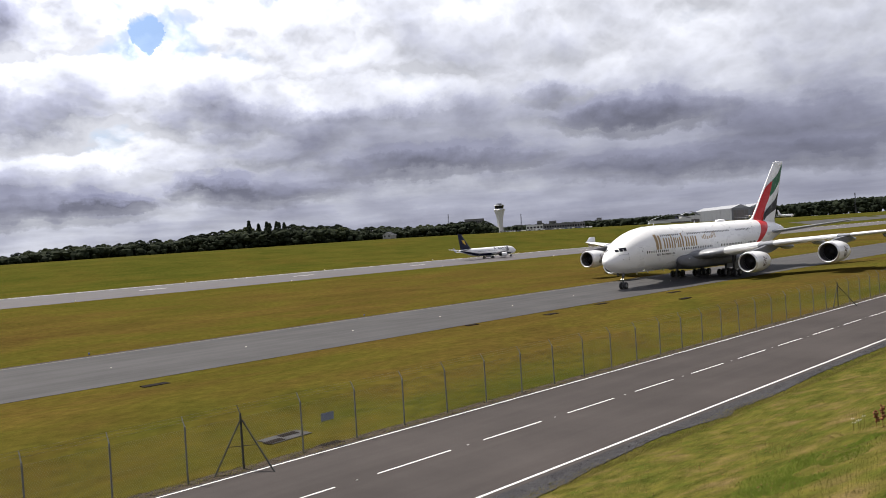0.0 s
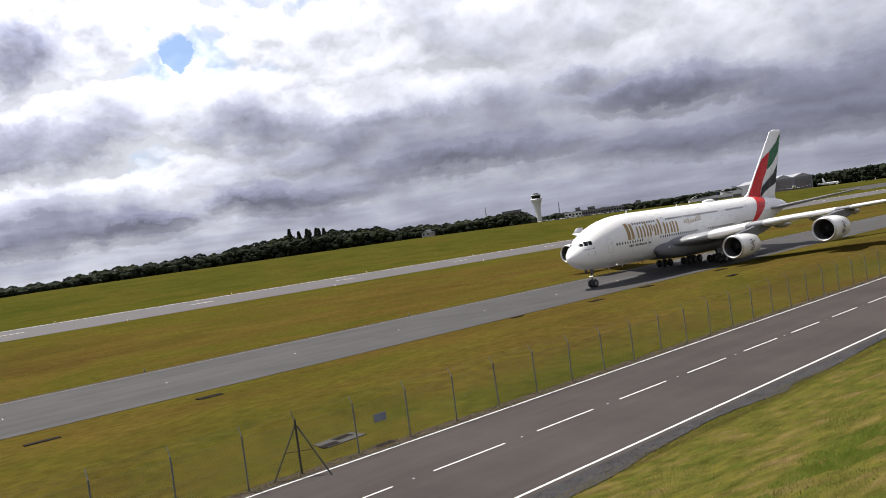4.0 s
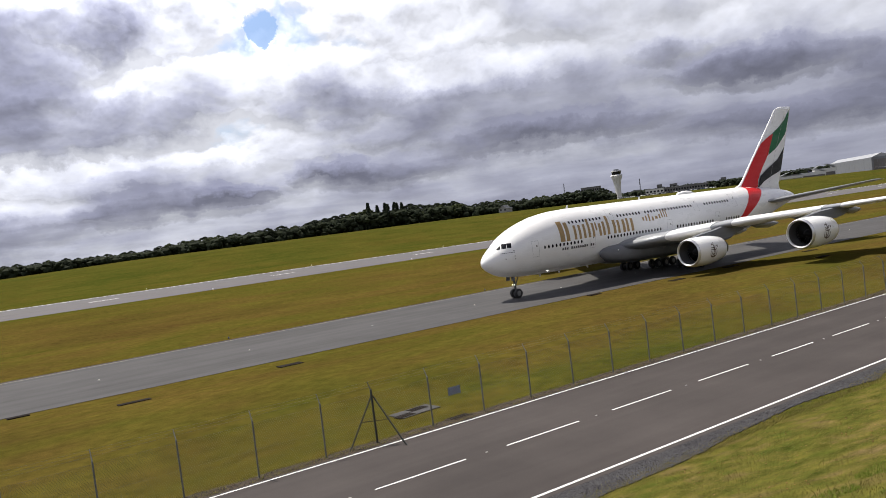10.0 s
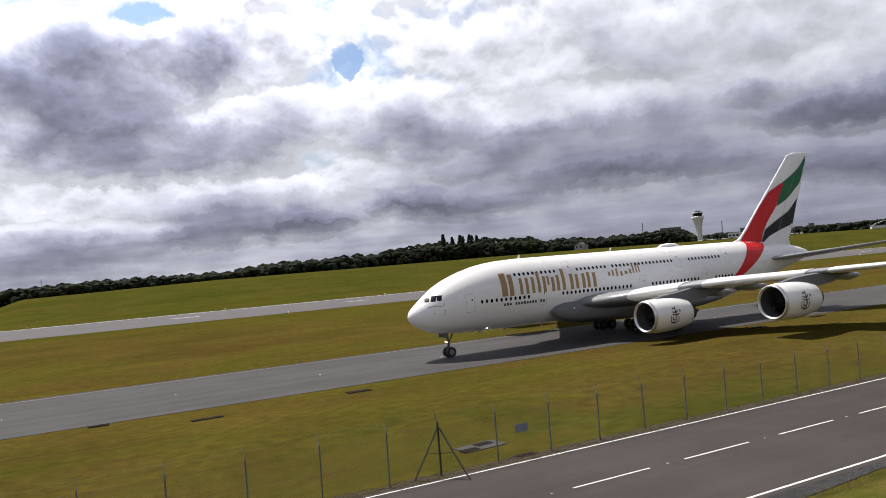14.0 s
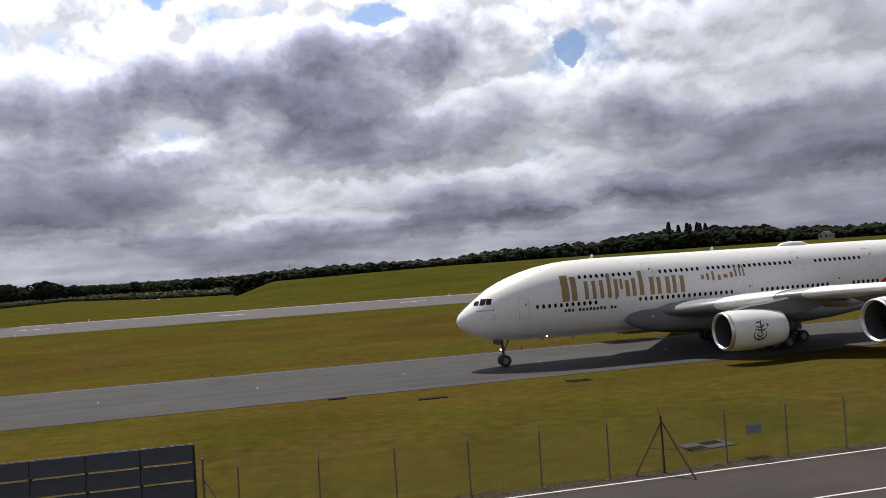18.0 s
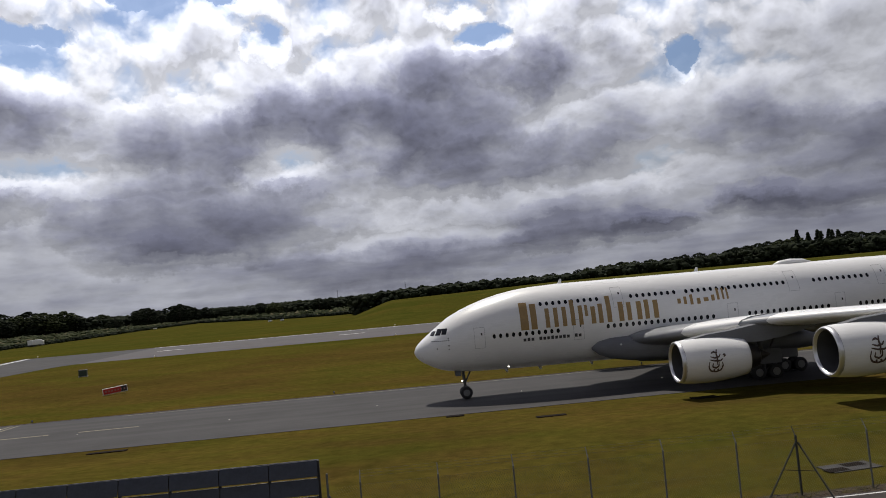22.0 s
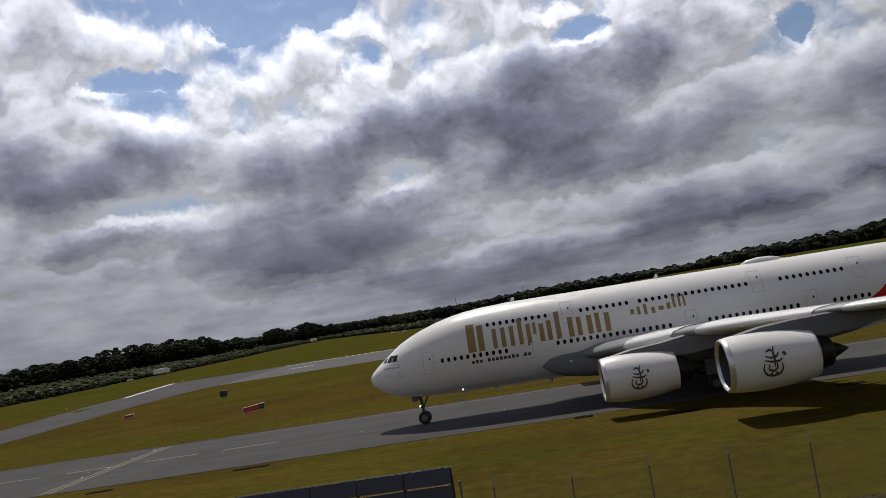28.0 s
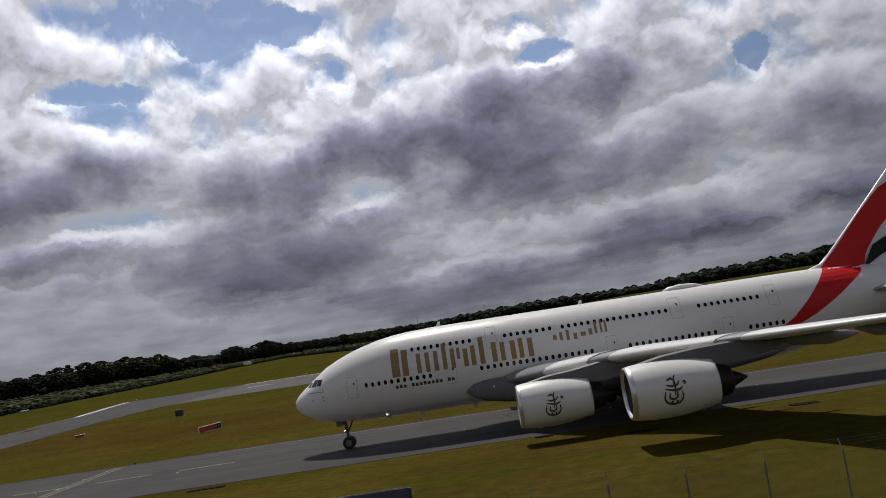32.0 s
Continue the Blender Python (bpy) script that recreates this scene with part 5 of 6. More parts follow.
def blast_screen():
    """Louvred dark screen that closes the fence line on the runway-end side."""
    s = thing("blast_screen", "dark louvred metal blast screen on steel posts", "screen", pose(-4.0, FENCE_Y + .1, .07))
    bm = bmesh.new()
    box(bm, -.06, .06, -.1, .1, 0, 3.78, .015)
    post = mesh_of(bm, "post", DARK)
    bm = bmesh.new()
    v = box(bm, -1.08, 1.08, -.012, .012, -.36, .36, .006)
    bmesh.ops.rotate(bm, verts=bm.verts[:], cent=(0, 0, 0), matrix=Matrix.Rotation(radians(-17), 3, "X"))
    slat = mesh_of(bm, "slat", PANEL)
    bm = bmesh.new()
    box(bm, -1.09, 1.09, -.03, .03, -.02, .02, .006)
    rail = mesh_of(bm, "rail", DARK)
    for k in range(24):
        x = -2.2 * k
        p = part("post", post, None, s)
        p.location = (x, .12, 0)
        if k == 23:
            break
        for j in range(5):
            o = part("slat", slat, None, s)
            o.location = (x - 1.1, -.05, 3.45 - .80 * j)
            o.rotation_euler = (0, radians(.3 * math.sin(k * 2.1 + j)), 0)
        r = part("rail", rail, None, s)
        r.location = (x - 1.1, .1, 3.80)
    bm = bmesh.new()
    rod(bm, (.35, .2, 0), (.35, .2, 3.1), .05)
    rod(bm, (.35, .2, 2.2), (1.5, .1, .05), .035)
    part("end_strut", bm, STEEL, s)


def field_sign(x, y, w, h, bars, face, label, turn):
    s = thing("runway_sign", label, "sign", pose(x, y, ground_z(x, y) - .05, 0, -5, turn), group="signs beside the taxiway")
    bm = bmesh.new()
    box(bm, -w / 2, w / 2, -.12, .12, .25, .25 + h, .03)
    part("case", bm, SIGN_WHITE, s, "pale sign case")
    bm = bmesh.new()
    box(bm, -w / 2 + .08, w / 2 - .08, -.145, -.12, .33, .17 + h, .01)
    part("face", bm, face, s, "red face")
    if bars:
        bm = bmesh.new()
        box(bm, w / 2 - .95, w / 2 - .1, -.152, -.146, .34, .16 + h, .004)
        part("end_panel", bm, DARK, s, "black end panel")
    n = 7
    for i in range(n if bars else 0):
        bm = bmesh.new()
        u = -w / 2 + w * (i + 1) / (n + 1)
        box(bm, u - w * .03, u + w * .03, -.158, -.145, .25 + h * .36, .25 + h * .62)
        part("text_bar", bm, plain_once("faded_sign_bar", (0.30, 0.14, 0.12)), s)
    for u in (-w * .38, w * .38):
        bm = bmesh.new()
        rod(bm, (u, 0, 0), (u, 0, .26), .04, None, 8)
        part("leg", bm, STEEL, s)


def field_furniture():
    field_sign(-42.9, 121.5, 3.5, 0.95, True, SIGN_RED, "red mandatory sign, black end panel, white case, on grass", 26)
    field_sign(-74.8, 143.0, 1.8, .6, False, SIGN_RED, "small dark red sign on mown grass", 20)
    b = thing("equipment_box", "dark green equipment cabinet on grass", "cabinet", pose(-62.0, 158.5, ground_z(-63, 158), 0, 0, 12) @ Matrix.Diagonal((.78, .8, .92, 1)))
    green = plain("cabinet_green", (0.022, 0.04, 0.025), 0.5)
    bm = bmesh.new()
    box(bm, -.95, .95, -.7, .7, .1, 1.35, .06)
    part("body", bm, green, b)
    bm = bmesh.new()
    box(bm, -1.0, 1.0, -.75, .75, 1.35, 1.45, .03)
    part("lid", bm, DARK, b)
    bm = bmesh.new()
    box(bm, -1.1, 1.1, -.85, .85, -.1, .1, .02)
    part("plinth", bm, CONCRETE, b)
    for u in (-.46, .46):
        bm = bmesh.new()
        box(bm, u - .42, u + .42, -.73, -.7, .2, 1.25, .01)
        part("door", bm, green, b)
    # runway edge lights
    l = thing("edge_light", "small white raised light beside the runway", "runway light", pose(-60, 198, ZR), group="edge lights of the runway")
    bm = bmesh.new()
    rod(bm, (0, 0, 0), (0, 0, .35), .06)
    part("stem", bm, YELLOW, l)
    bm = bmesh.new()
    bmesh.ops.create_uvsphere(bm, u_segments=10, v_segments=6, radius=.14, matrix=Matrix.Translation((0, 0, .42)))
    part("globe", bm, SIGN_WHITE, l, "white globe")
    for x in np.arange(-120, 700, 60.0):
        for y in (197.5, 270):
            if (x, y) != (-60, 197.5):
                copy_thing(l, pose(x, y, ground_z(x, y)))
    for x, y in ((-43.2, 94.8), (-8, 95.2), (30, 95.0), (70, 95.1)):
        p = thing("edge_marker", "small dark edge marker post on grass", "marker", pose(x, y, 0), group="markers beside the taxiway")
        bm = bmesh.new()
        rod(bm, (0, 0, 0), (0, 0, .18), .07, .05)
        part("stem", bm, DARK, p)
        bm = bmesh.new()
        bmesh.ops.create_cone(bm, cap_ends=True, segments=10, radius1=.1, radius2=.06, depth=.14, matrix=Matrix.Translation((0, 0, .23)))
        part("cap", bm, plain_once("marker_blue", (0.03, 0.05, 0.2)), p)


# ---- trees and scrub ----
def tree_meshes(seed, shape, mat):
    """Trunk with limbs, and a crown of ragged clumps; one metre of height, scaled at placing."""
    rng = random.Random(seed)
    bm = bmesh.new()
    h = 12.0
    rod(bm, (0, 0, -.4), (.1, .05, h * .35), .32, .22, 8)
    rod(bm, (.1, .05, h * .34), (.0, .1, h * .8), .22, .06, 7)
    for k in range(7):
        a = k * 2.4 + rng.random()
        z = h * rng.uniform(.22, .6)
        rod(bm, (.08, .05, z), (math.cos(a) * h * .22, math.sin(a) * h * .22, z + h * .16), .11, .03, 6)
    trunk = mesh_of(bm, "trunk", BARK)
    verts, faces = [], []
    for k in range(520):
        u = rng.random()
        if shape == "round":
            z = h * (.22 + .76 * u)
            R = h * .40 * math.sqrt(max(.02, 1 - (2 * (u - .42)) ** 2 * .72)) * (1 if u < .9 else .6)
        elif shape == "tall":
            z = h * (.12 + .88 * u)
            R = h * .27 * (1.03 - u) + .25
        else:
            z = h * (.05 + .9 * u)
            R = h * .5 * math.sqrt(max(.02, 1 - u ** 2))
        a, rr = rng.uniform(0, 2 * math.pi), R * rng.uniform(.45, 1.0)
        clump(verts, faces, (rr * math.cos(a), rr * math.sin(a), z), rng.uniform(.24, .66) * (1.1 - .3 * u), rng)
    return trunk, leaf_mesh("crown", verts, faces, mat)


TREE_KINDS = [tree_meshes(11, "round", LEAF), tree_meshes(12, "round", LEAF), tree_meshes(13, "tall", LEAF), tree_meshes(14, "round", LEAF2), tree_meshes(15, "bush", LEAF2), tree_meshes(16, "tall", LEAF)]
TREE_SAYS = ["broad dark green deciduous tree on the airfield edge", "broad dark green deciduous tree on the airfield edge", "tall slender dark conifer above its neighbours",
             "rounded mid-green tree on the airfield edge", "low spreading green thicket tree", "tall slender dark conifer above its neighbours"]


def tree(kind, x, y, height, group, spread=1.0, turn=0.0, sink=0.3):
    t = thing("tree", TREE_SAYS[kind], "tree", group=group)
    s = height / 12.0
    t.matrix_basis = pose(x, y, ground_z(x, y) - sink, 0, 0, turn)
    for n, me in zip(("trunk", "crown"), TREE_KINDS[kind]):
        o = part(n, me, None, t)
        o.scale = (s * spread, s * spread, s)
    return t


def eye_height(az, el, d):
    return EYE[2] + d * math.tan(radians(el))


# skylines: tree tops by azimuth in degrees
BANK_WOOD = ((-7, .64), (-3.6, .6), (0, .72), (4.8, .86), (7.8, .86), (9.8, .82), (13.3, .82), (14.8, 1.08), (17.7, 1.23), (20.5, 1.24), (23.2, 1.3), (25, 1.55), (26.9, 1.62), (28.2, 1.9), (28.8, 2.25), (29.6, 1.85), (30.4, 2.2), (31.2, 1.9),
             (32.2, 1.67), (35.4, 1.5), (36.5, 1.2), (38, 1.32), (39.5, 1.1), (41, 1.25), (43, 1.25), (44.6, 1.35), (46, 1.0), (47, .7))
END_WOOD = ((-60, .9), (-48, .75), (-40, .8), (-36, .8), (-33.8, .9), (-29.9, .95), (-27.8, 1.28), (-25.5, 1.15), (-24, 1.22), (-21.6, .98), (-19.1, .55), (-18, .5), (-17.1, .85), (-16.2, .6), (-15, .94), (-14, .62), (-12.6, .45), (-7.9, .56), (-3.5, .54), (0, .6), (5, .7))


def skyline(rows, az):
    return float(np.interp(az, [r[0] for r in rows], [r[1] for r in rows]))


def thicket(name, label, category, mat, seed, n, place, squash=.8):
    """Many ragged clumps as one mesh; place(rng) gives centre and size, or None."""
    r2 = random.Random(seed)
    verts, faces = [], []
    for _ in range(n):
        got = place(r2)
        if got:
            clump(verts, faces, got[0], got[1], r2, squash)
    tagged(part(name, leaf_mesh(name, verts, faces, mat), None), label, category, kind="stuff")


def field_edge(x):
    """Where the mown grass ends behind the runway, west of the bank."""
    return float(np.interp(x, (-212, -203, -92, -22, 20), (860, 826, 630, 560, 540)))


def woods():
    rng = random.Random(3)
    az = -1.0
    while az < 46.5:
        el = skyline(BANK_WOOD, az)
        for row in range(2):
            d = (505 + 60 * row + rng.uniform(-15, 15)) / math.cos(radians(az)) ** .55
            a = az + rng.uniform(-.25, .25)
            x, y = at_azimuth(a, d)
            top = eye_height(a, el * rng.uniform(.95, 1.08) if row else el * rng.uniform(.7, 1.0), d)
            tallish = 28.2 < az < 31.4
            k = rng.choice((2, 5)) if tallish else rng.choice((0, 1, 3, 0, 3, 1))
            tree(k, x, y, max(4.5, top - ground_z(x, y)), "wood behind the grass bank", rng.uniform(1.2, 1.8) if not tallish else .95, rng.uniform(0, 360))
        az += rng.uniform(.62, .95) * (0.8 if 26 < az < 40 else 1)
    az = -60.0
    while az < 2.0:
        el = skyline(END_WOOD, az)
        for row in range(2):
            d = float(np.interp(az, (-40, -25, -15, -8, 4), (820, 880, 940, 990, 1020))) + 70 * row + rng.uniform(-25, 25)
            a = az + rng.uniform(-.3, .3)
            x, y = at_azimuth(a, d)
            top = eye_height(a, el * rng.choice((.55, .7, .85, .95, 1.02)), d)
            tree(rng.choice((0, 1, 0, 1, 3, 2 if az < -20 else 0)), x, y, max(6, top - ground_z(x, y)), "wood beyond the runway end", rng.uniform(1.3, 1.9), rng.uniform(0, 360), .5)
        az += rng.uniform(.75, 1.15)
    # two round trees that stand by themselves
    for a, el in ((-17.1, .86), (-15.0, .95)):
        x, y = at_azimuth(a, 860)
        tree(1, x, y, eye_height(a, el, 860) - ground_z(x, y), "wood beyond the runway end", 1.25, a * 40, .5)

    # rough ground past the airfield edge at the runway end
    def rough(r2):
        y = r2.uniform(120, 900)
        edge = -206 - 4 * math.sin(y * .021) - (0 if y > 330 else (330 - y) * .35)
        x = edge - abs(r2.gauss(0, 1)) * 110 - 6
        if noise.noise((x * .02, y * .02, 0)) < -.2:
            return None
        s = r2.uniform(.9, 2.4)
        return (x, y, ground_z(x, y) + s * r2.uniform(.2, 1.2)), s

    def edge_hedge(r2):
        y = r2.uniform(120, 860)
        x = -206 - 4 * math.sin(y * .021) - (0 if y > 330 else (330 - y) * .35) - 3 + r2.uniform(-5, 5)
        s = r2.uniform(.5, 1.3)
        return (x, y, ground_z(x, y) + s * r2.uniform(.2, 1.4)), s

    def far_scrub(r2):
        x = r2.uniform(-300, 20)
        y = field_edge(max(-212, x)) + abs(r2.gauss(0, 1)) * 130 + 3
        if noise.noise((x * .018, y * .012, 3)) < -.16:
            return None
        s = r2.uniform(1.0, 2.8)
        return (x, y, ground_z(x, y) + s * r2.uniform(.2, 1.1)), s

    def far_hedge(r2):
        x = r2.uniform(-215, 10)
        s = r2.uniform(.7, 1.7)
        y = field_edge(x) + r2.uniform(0, 9)
        return (x, y, ground_z(x, y) + s * r2.uniform(.2, 1.2)), s
    say = "rough green scrub and brambles beyond the airfield edge"
    thicket("scrub", say, "scrub", LEAF2, 21, 6500, rough, .6)
    thicket("scrub", say, "scrub", LEAF2, 23, 2600, far_scrub)
    thicket("dry_scrub", "dry straw-coloured scrub beyond the airfield edge", "scrub", LEAF3, 24, 2200, rough, .35)
    thicket("dry_scrub", "dry straw-coloured scrub beyond the airfield edge", "scrub", LEAF3, 25, 1300, far_scrub, .35)
    thicket("hedge", "low dark hedge along the airfield edge", "hedge", LEAF, 22, 2600, edge_hedge)
    thicket("hedge", "low dark hedge along the airfield edge", "hedge", LEAF, 26, 1300, far_hedge)

    # undergrowth that closes the woods below their crowns
    def bank_fill(r2):
        a = r2.uniform(-3, 46.5)
        d = (495 + r2.uniform(-10, 75)) / math.cos(radians(a)) ** .55
        x, y = at_azimuth(a, d)
        s = r2.uniform(1.2, 2.8)
        g = ground_z(x, y)
        top = eye_height(a, min(1.5, skyline(BANK_WOOD, a) * .86), d) - s * .9
        return (x, y, g + max(.5, top - g) * r2.random() ** .7), s

    def end_fill(r2):
        a = r2.uniform(-60, 4)
        d = float(np.interp(a, (-40, -25, -15, -8, 4), (830, 890, 950, 1000, 1030))) + r2.uniform(-20, 80)
        x, y = at_azimuth(a, d)
        s = r2.uniform(1.6, 4.2)
        g = ground_z(x, y)
        top = eye_height(a, skyline(END_WOOD, a) * .62, d) - s * .9
        return (x, y, g + max(.5, top - g) * r2.random() ** .8), s
    thicket("undergrowth", "dark undergrowth at the foot of the wood", "undergrowth", LEAF, 31, 7500, bank_fill)
    thicket("undergrowth", "dark undergrowth at the foot of the wood", "undergrowth", LEAF, 32, 6500, end_fill)

    def far_right(r2):
        a = r2.uniform(46, 84)
        d = r2.uniform(1500, 2100)
        x, y = at_azimuth(a, d)
        top = float(np.interp(a, (46, 50, 56, 60, 64, 68, 72, 76, 84), (.66, .70, .70, .78, .85, .95, 1.02, 1.0, .9)))
        s = r2.uniform(3, 7.5)
        g = ground_z(x, y)
        return (x, y, g + max(s * .4, eye_height(a, top, d) - s * .8 - g) * r2.random() ** .6), s

    def far_left(r2):
        a = r2.uniform(-62, 6)
        d = r2.uniform(1050, 1700)
        x, y = at_azimuth(a, d)
        top = float(np.interp(a, (-62, -30, -15, -8, 6), (.6, .5, .45, .48, .52)))
        s = r2.uniform(3, 7)
        g = ground_z(x, y)
        return (x, y, g + max(s * .4, eye_height(a, top, d) - s * .8 - g) * r2.random() ** .6), s
    thicket("far_wood", "distant dark green wooded skyline", "woods", LEAF, 33, 5200, far_right)
    thicket("far_wood", "distant dark green wooded skyline", "woods", LEAF, 35, 4200, far_left)


# ---- buildings ----
def at_azimuth(az, d):
    return d * math.sin(radians(az)), d * math.cos(radians(az))


def control_tower():
    x, y = at_azimuth(46.8, 1030)
    t = thing("control_tower", "pale flared airport control tower with dark glazed cab", "tower", pose(x, y, ground_z(x, y)))
    z0 = 0.0
    top = eye_height(46.8, 2.38, 1030) - ground_z(x, y)
    s = top / 33.0
    bm = bmesh.new()
    prof = [(0, 4.6), (4, 4.0), (11, 3.7), (17, 4.2), (22, 5.6), (25.5, 7.2), (26.4, 7.3)]
    rows = [[(.84 * r * s * math.cos(2 * math.pi * k / 8 + .39), .84 * r * s * math.sin(2 * math.pi * k / 8 + .39), z * s) for k in range(8)] for z, r in prof]
    grid_faces(bm, rows, True)
    bmesh.ops.recalc_face_normals(bm, faces=bm.faces[:])
    part("shaft", bm, TOWER_WHITE, t, "pale flared shaft")
    for name, z0, z1, r0, r1, mat in (("gallery", 26.4, 27.4, 7.5, 6.6, TOWER_WHITE), ("cab_glass", 27.4, 30.6, 4.9, 5.9, GLASS), ("roof", 30.6, 31.6, 6.3, 6.0, TOWER_WHITE), ("plant_room", 31.6, 33.0, 3.4, 3.2, HANGAR)):
        bm = bmesh.new()
        bmesh.ops.create_cone(bm, cap_ends=True, segments=8, radius1=r0 * s * .84, radius2=r1 * s * .84, depth=(z1 - z0) * s, matrix=Matrix.Translation((0, 0, (z0 + z1) / 2 * s)))
        part(name, bm, mat, t)


def mast(az, d, el, label="thin dark lattice radio mast"):
    x, y = at_azimuth(az, d)
    g = ground_z(x, y)
    t = thing("mast", label, "mast", pose(x, y, g))
    h = eye_height(az, el, d) - g
    w = max(.35, d * .0006)
    for sx in (-1, 1):
        for sy in (-1, 1):
            bm = bmesh.new()
            rod(bm, (sx * w, sy * w, 0), (sx * w * .4, sy * w * .4, h), .12 * d / 900, None, 4)
            part("leg", bm, DARK, t)
    for k in range(8):
        z = h * (k + .5) / 8
        u = w * (1 - .6 * z / h)
        bm = bmesh.new()
        box(bm, -u, u, -u, u, z - .12, z + .12)
        part("rung", bm, DARK, t)


def block(az, d, width, depth, top_el, label, mat, name="building", rows=2, cols=8, base=None, turn=None, roof=None):
    """A plain building with storeys of windows on its front, which faces the airfield."""
    x, y = at_azimuth(az, d)
    g = ground_z(x, y) if base is None else base
    t = thing(name, label, "building", pose(x, y, g, 0, 0, -az if turn is None else turn))
    h = eye_height(az, top_el, d) - g
    bm = bmesh.new()
    box(bm, -width / 2, width / 2, 0, depth, -2, h, .15)
    w = part("wall", bm, mat, t)
    bm = bmesh.new()
    box(bm, -width / 2 - .3, width / 2 + .3, -.3, depth + .3, h, h + .6, .1)
    part("roof", bm, roof or HANGAR, t)
    bm = bmesh.new()
    box(bm, -.5, .5, -.12, .02, -.5, .5)
    me = mesh_of(bm, "window", GLASS)
    for j in range(rows):
        for i in range(cols):
            o = part("window", me, None, t)
            o.location = (-width / 2 + width * (i + .5) / cols, 0, h * (j + .55) / (rows + .2))
            o.scale = (width / cols * .62, 1, h / rows * .42)
    return t


def hangar(az, d, width, depth, top_el, turn, base, doors=True, label="large grey twin-gabled aircraft hangar"):
    x, y = at_azimuth(az, d)
    t = thing("hangar", label, "hangar", pose(x, y, base, 0, 0, turn))
    h = eye_height(az, top_el, d) - base
    e = h * .80
    bm = bmesh.new()
    n = 2
    for k in range(n):
        x0, x1 = -width / 2 + width * k / n, -width / 2 + width * (k + 1) / n
        a = [(x0, 0, -1), (x1, 0, -1), (x1, 0, e), ((x0 + x1) / 2, 0, h), (x0, 0, e)]
        f = [bm.verts.new(p) for p in a]
        b = [bm.verts.new((p[0], depth, p[2])) for p in a]
        bm.faces.new(f)
        bm.faces.new(b[::-1])
        for i in range(5):
            bm.faces.new((f[i], b[i], b[(i + 1) % 5], f[(i + 1) % 5]))
    bmesh.ops.recalc_face_normals(bm, faces=bm.faces[:])
    part("shell", bm, HANGAR, t, "grey cladding")
    for k in range(n):
        for j in range(4):
            bm = bmesh.new()
            x0 = -width / 2 + width * k / n + width / n * (.08 + .21 * j)
            box(bm, x0, x0 + width / n * .20, -.5 - .25 * (j % 2), -.05 - .25 * (j % 2), 0, e * .86, .05)
            part("door_leaf", bm, HANGAR_DARK, t, "dark sliding door leaf")
    return t


def car_mesh():
    bm = bmesh.new()
    box(bm, -2.1, 2.1, -.85, .85, .35, .95, .12)
    body = mesh_of(bm, "body", SIGN_WHITE)
    bm = bmesh.new()
    v = box(bm, -1.2, 1.3, -.75, .75, .95, 1.5, .1)
    for q in bm.verts:
        if q.co.z > 1.2:
            q.co.x *= .72
            q.co.y *= .85
    cabin = mesh_of(bm, "cabin", GLASS)
    bm = bmesh.new()
    bmesh.ops.create_cone(bm, cap_ends=True, segments=10, radius1=.33, radius2=.33, depth=.22, matrix=pose(0, 0, 0, 90, 0, 0))
    return body, cabin, mesh_of(bm, "wheel", RUBBER)


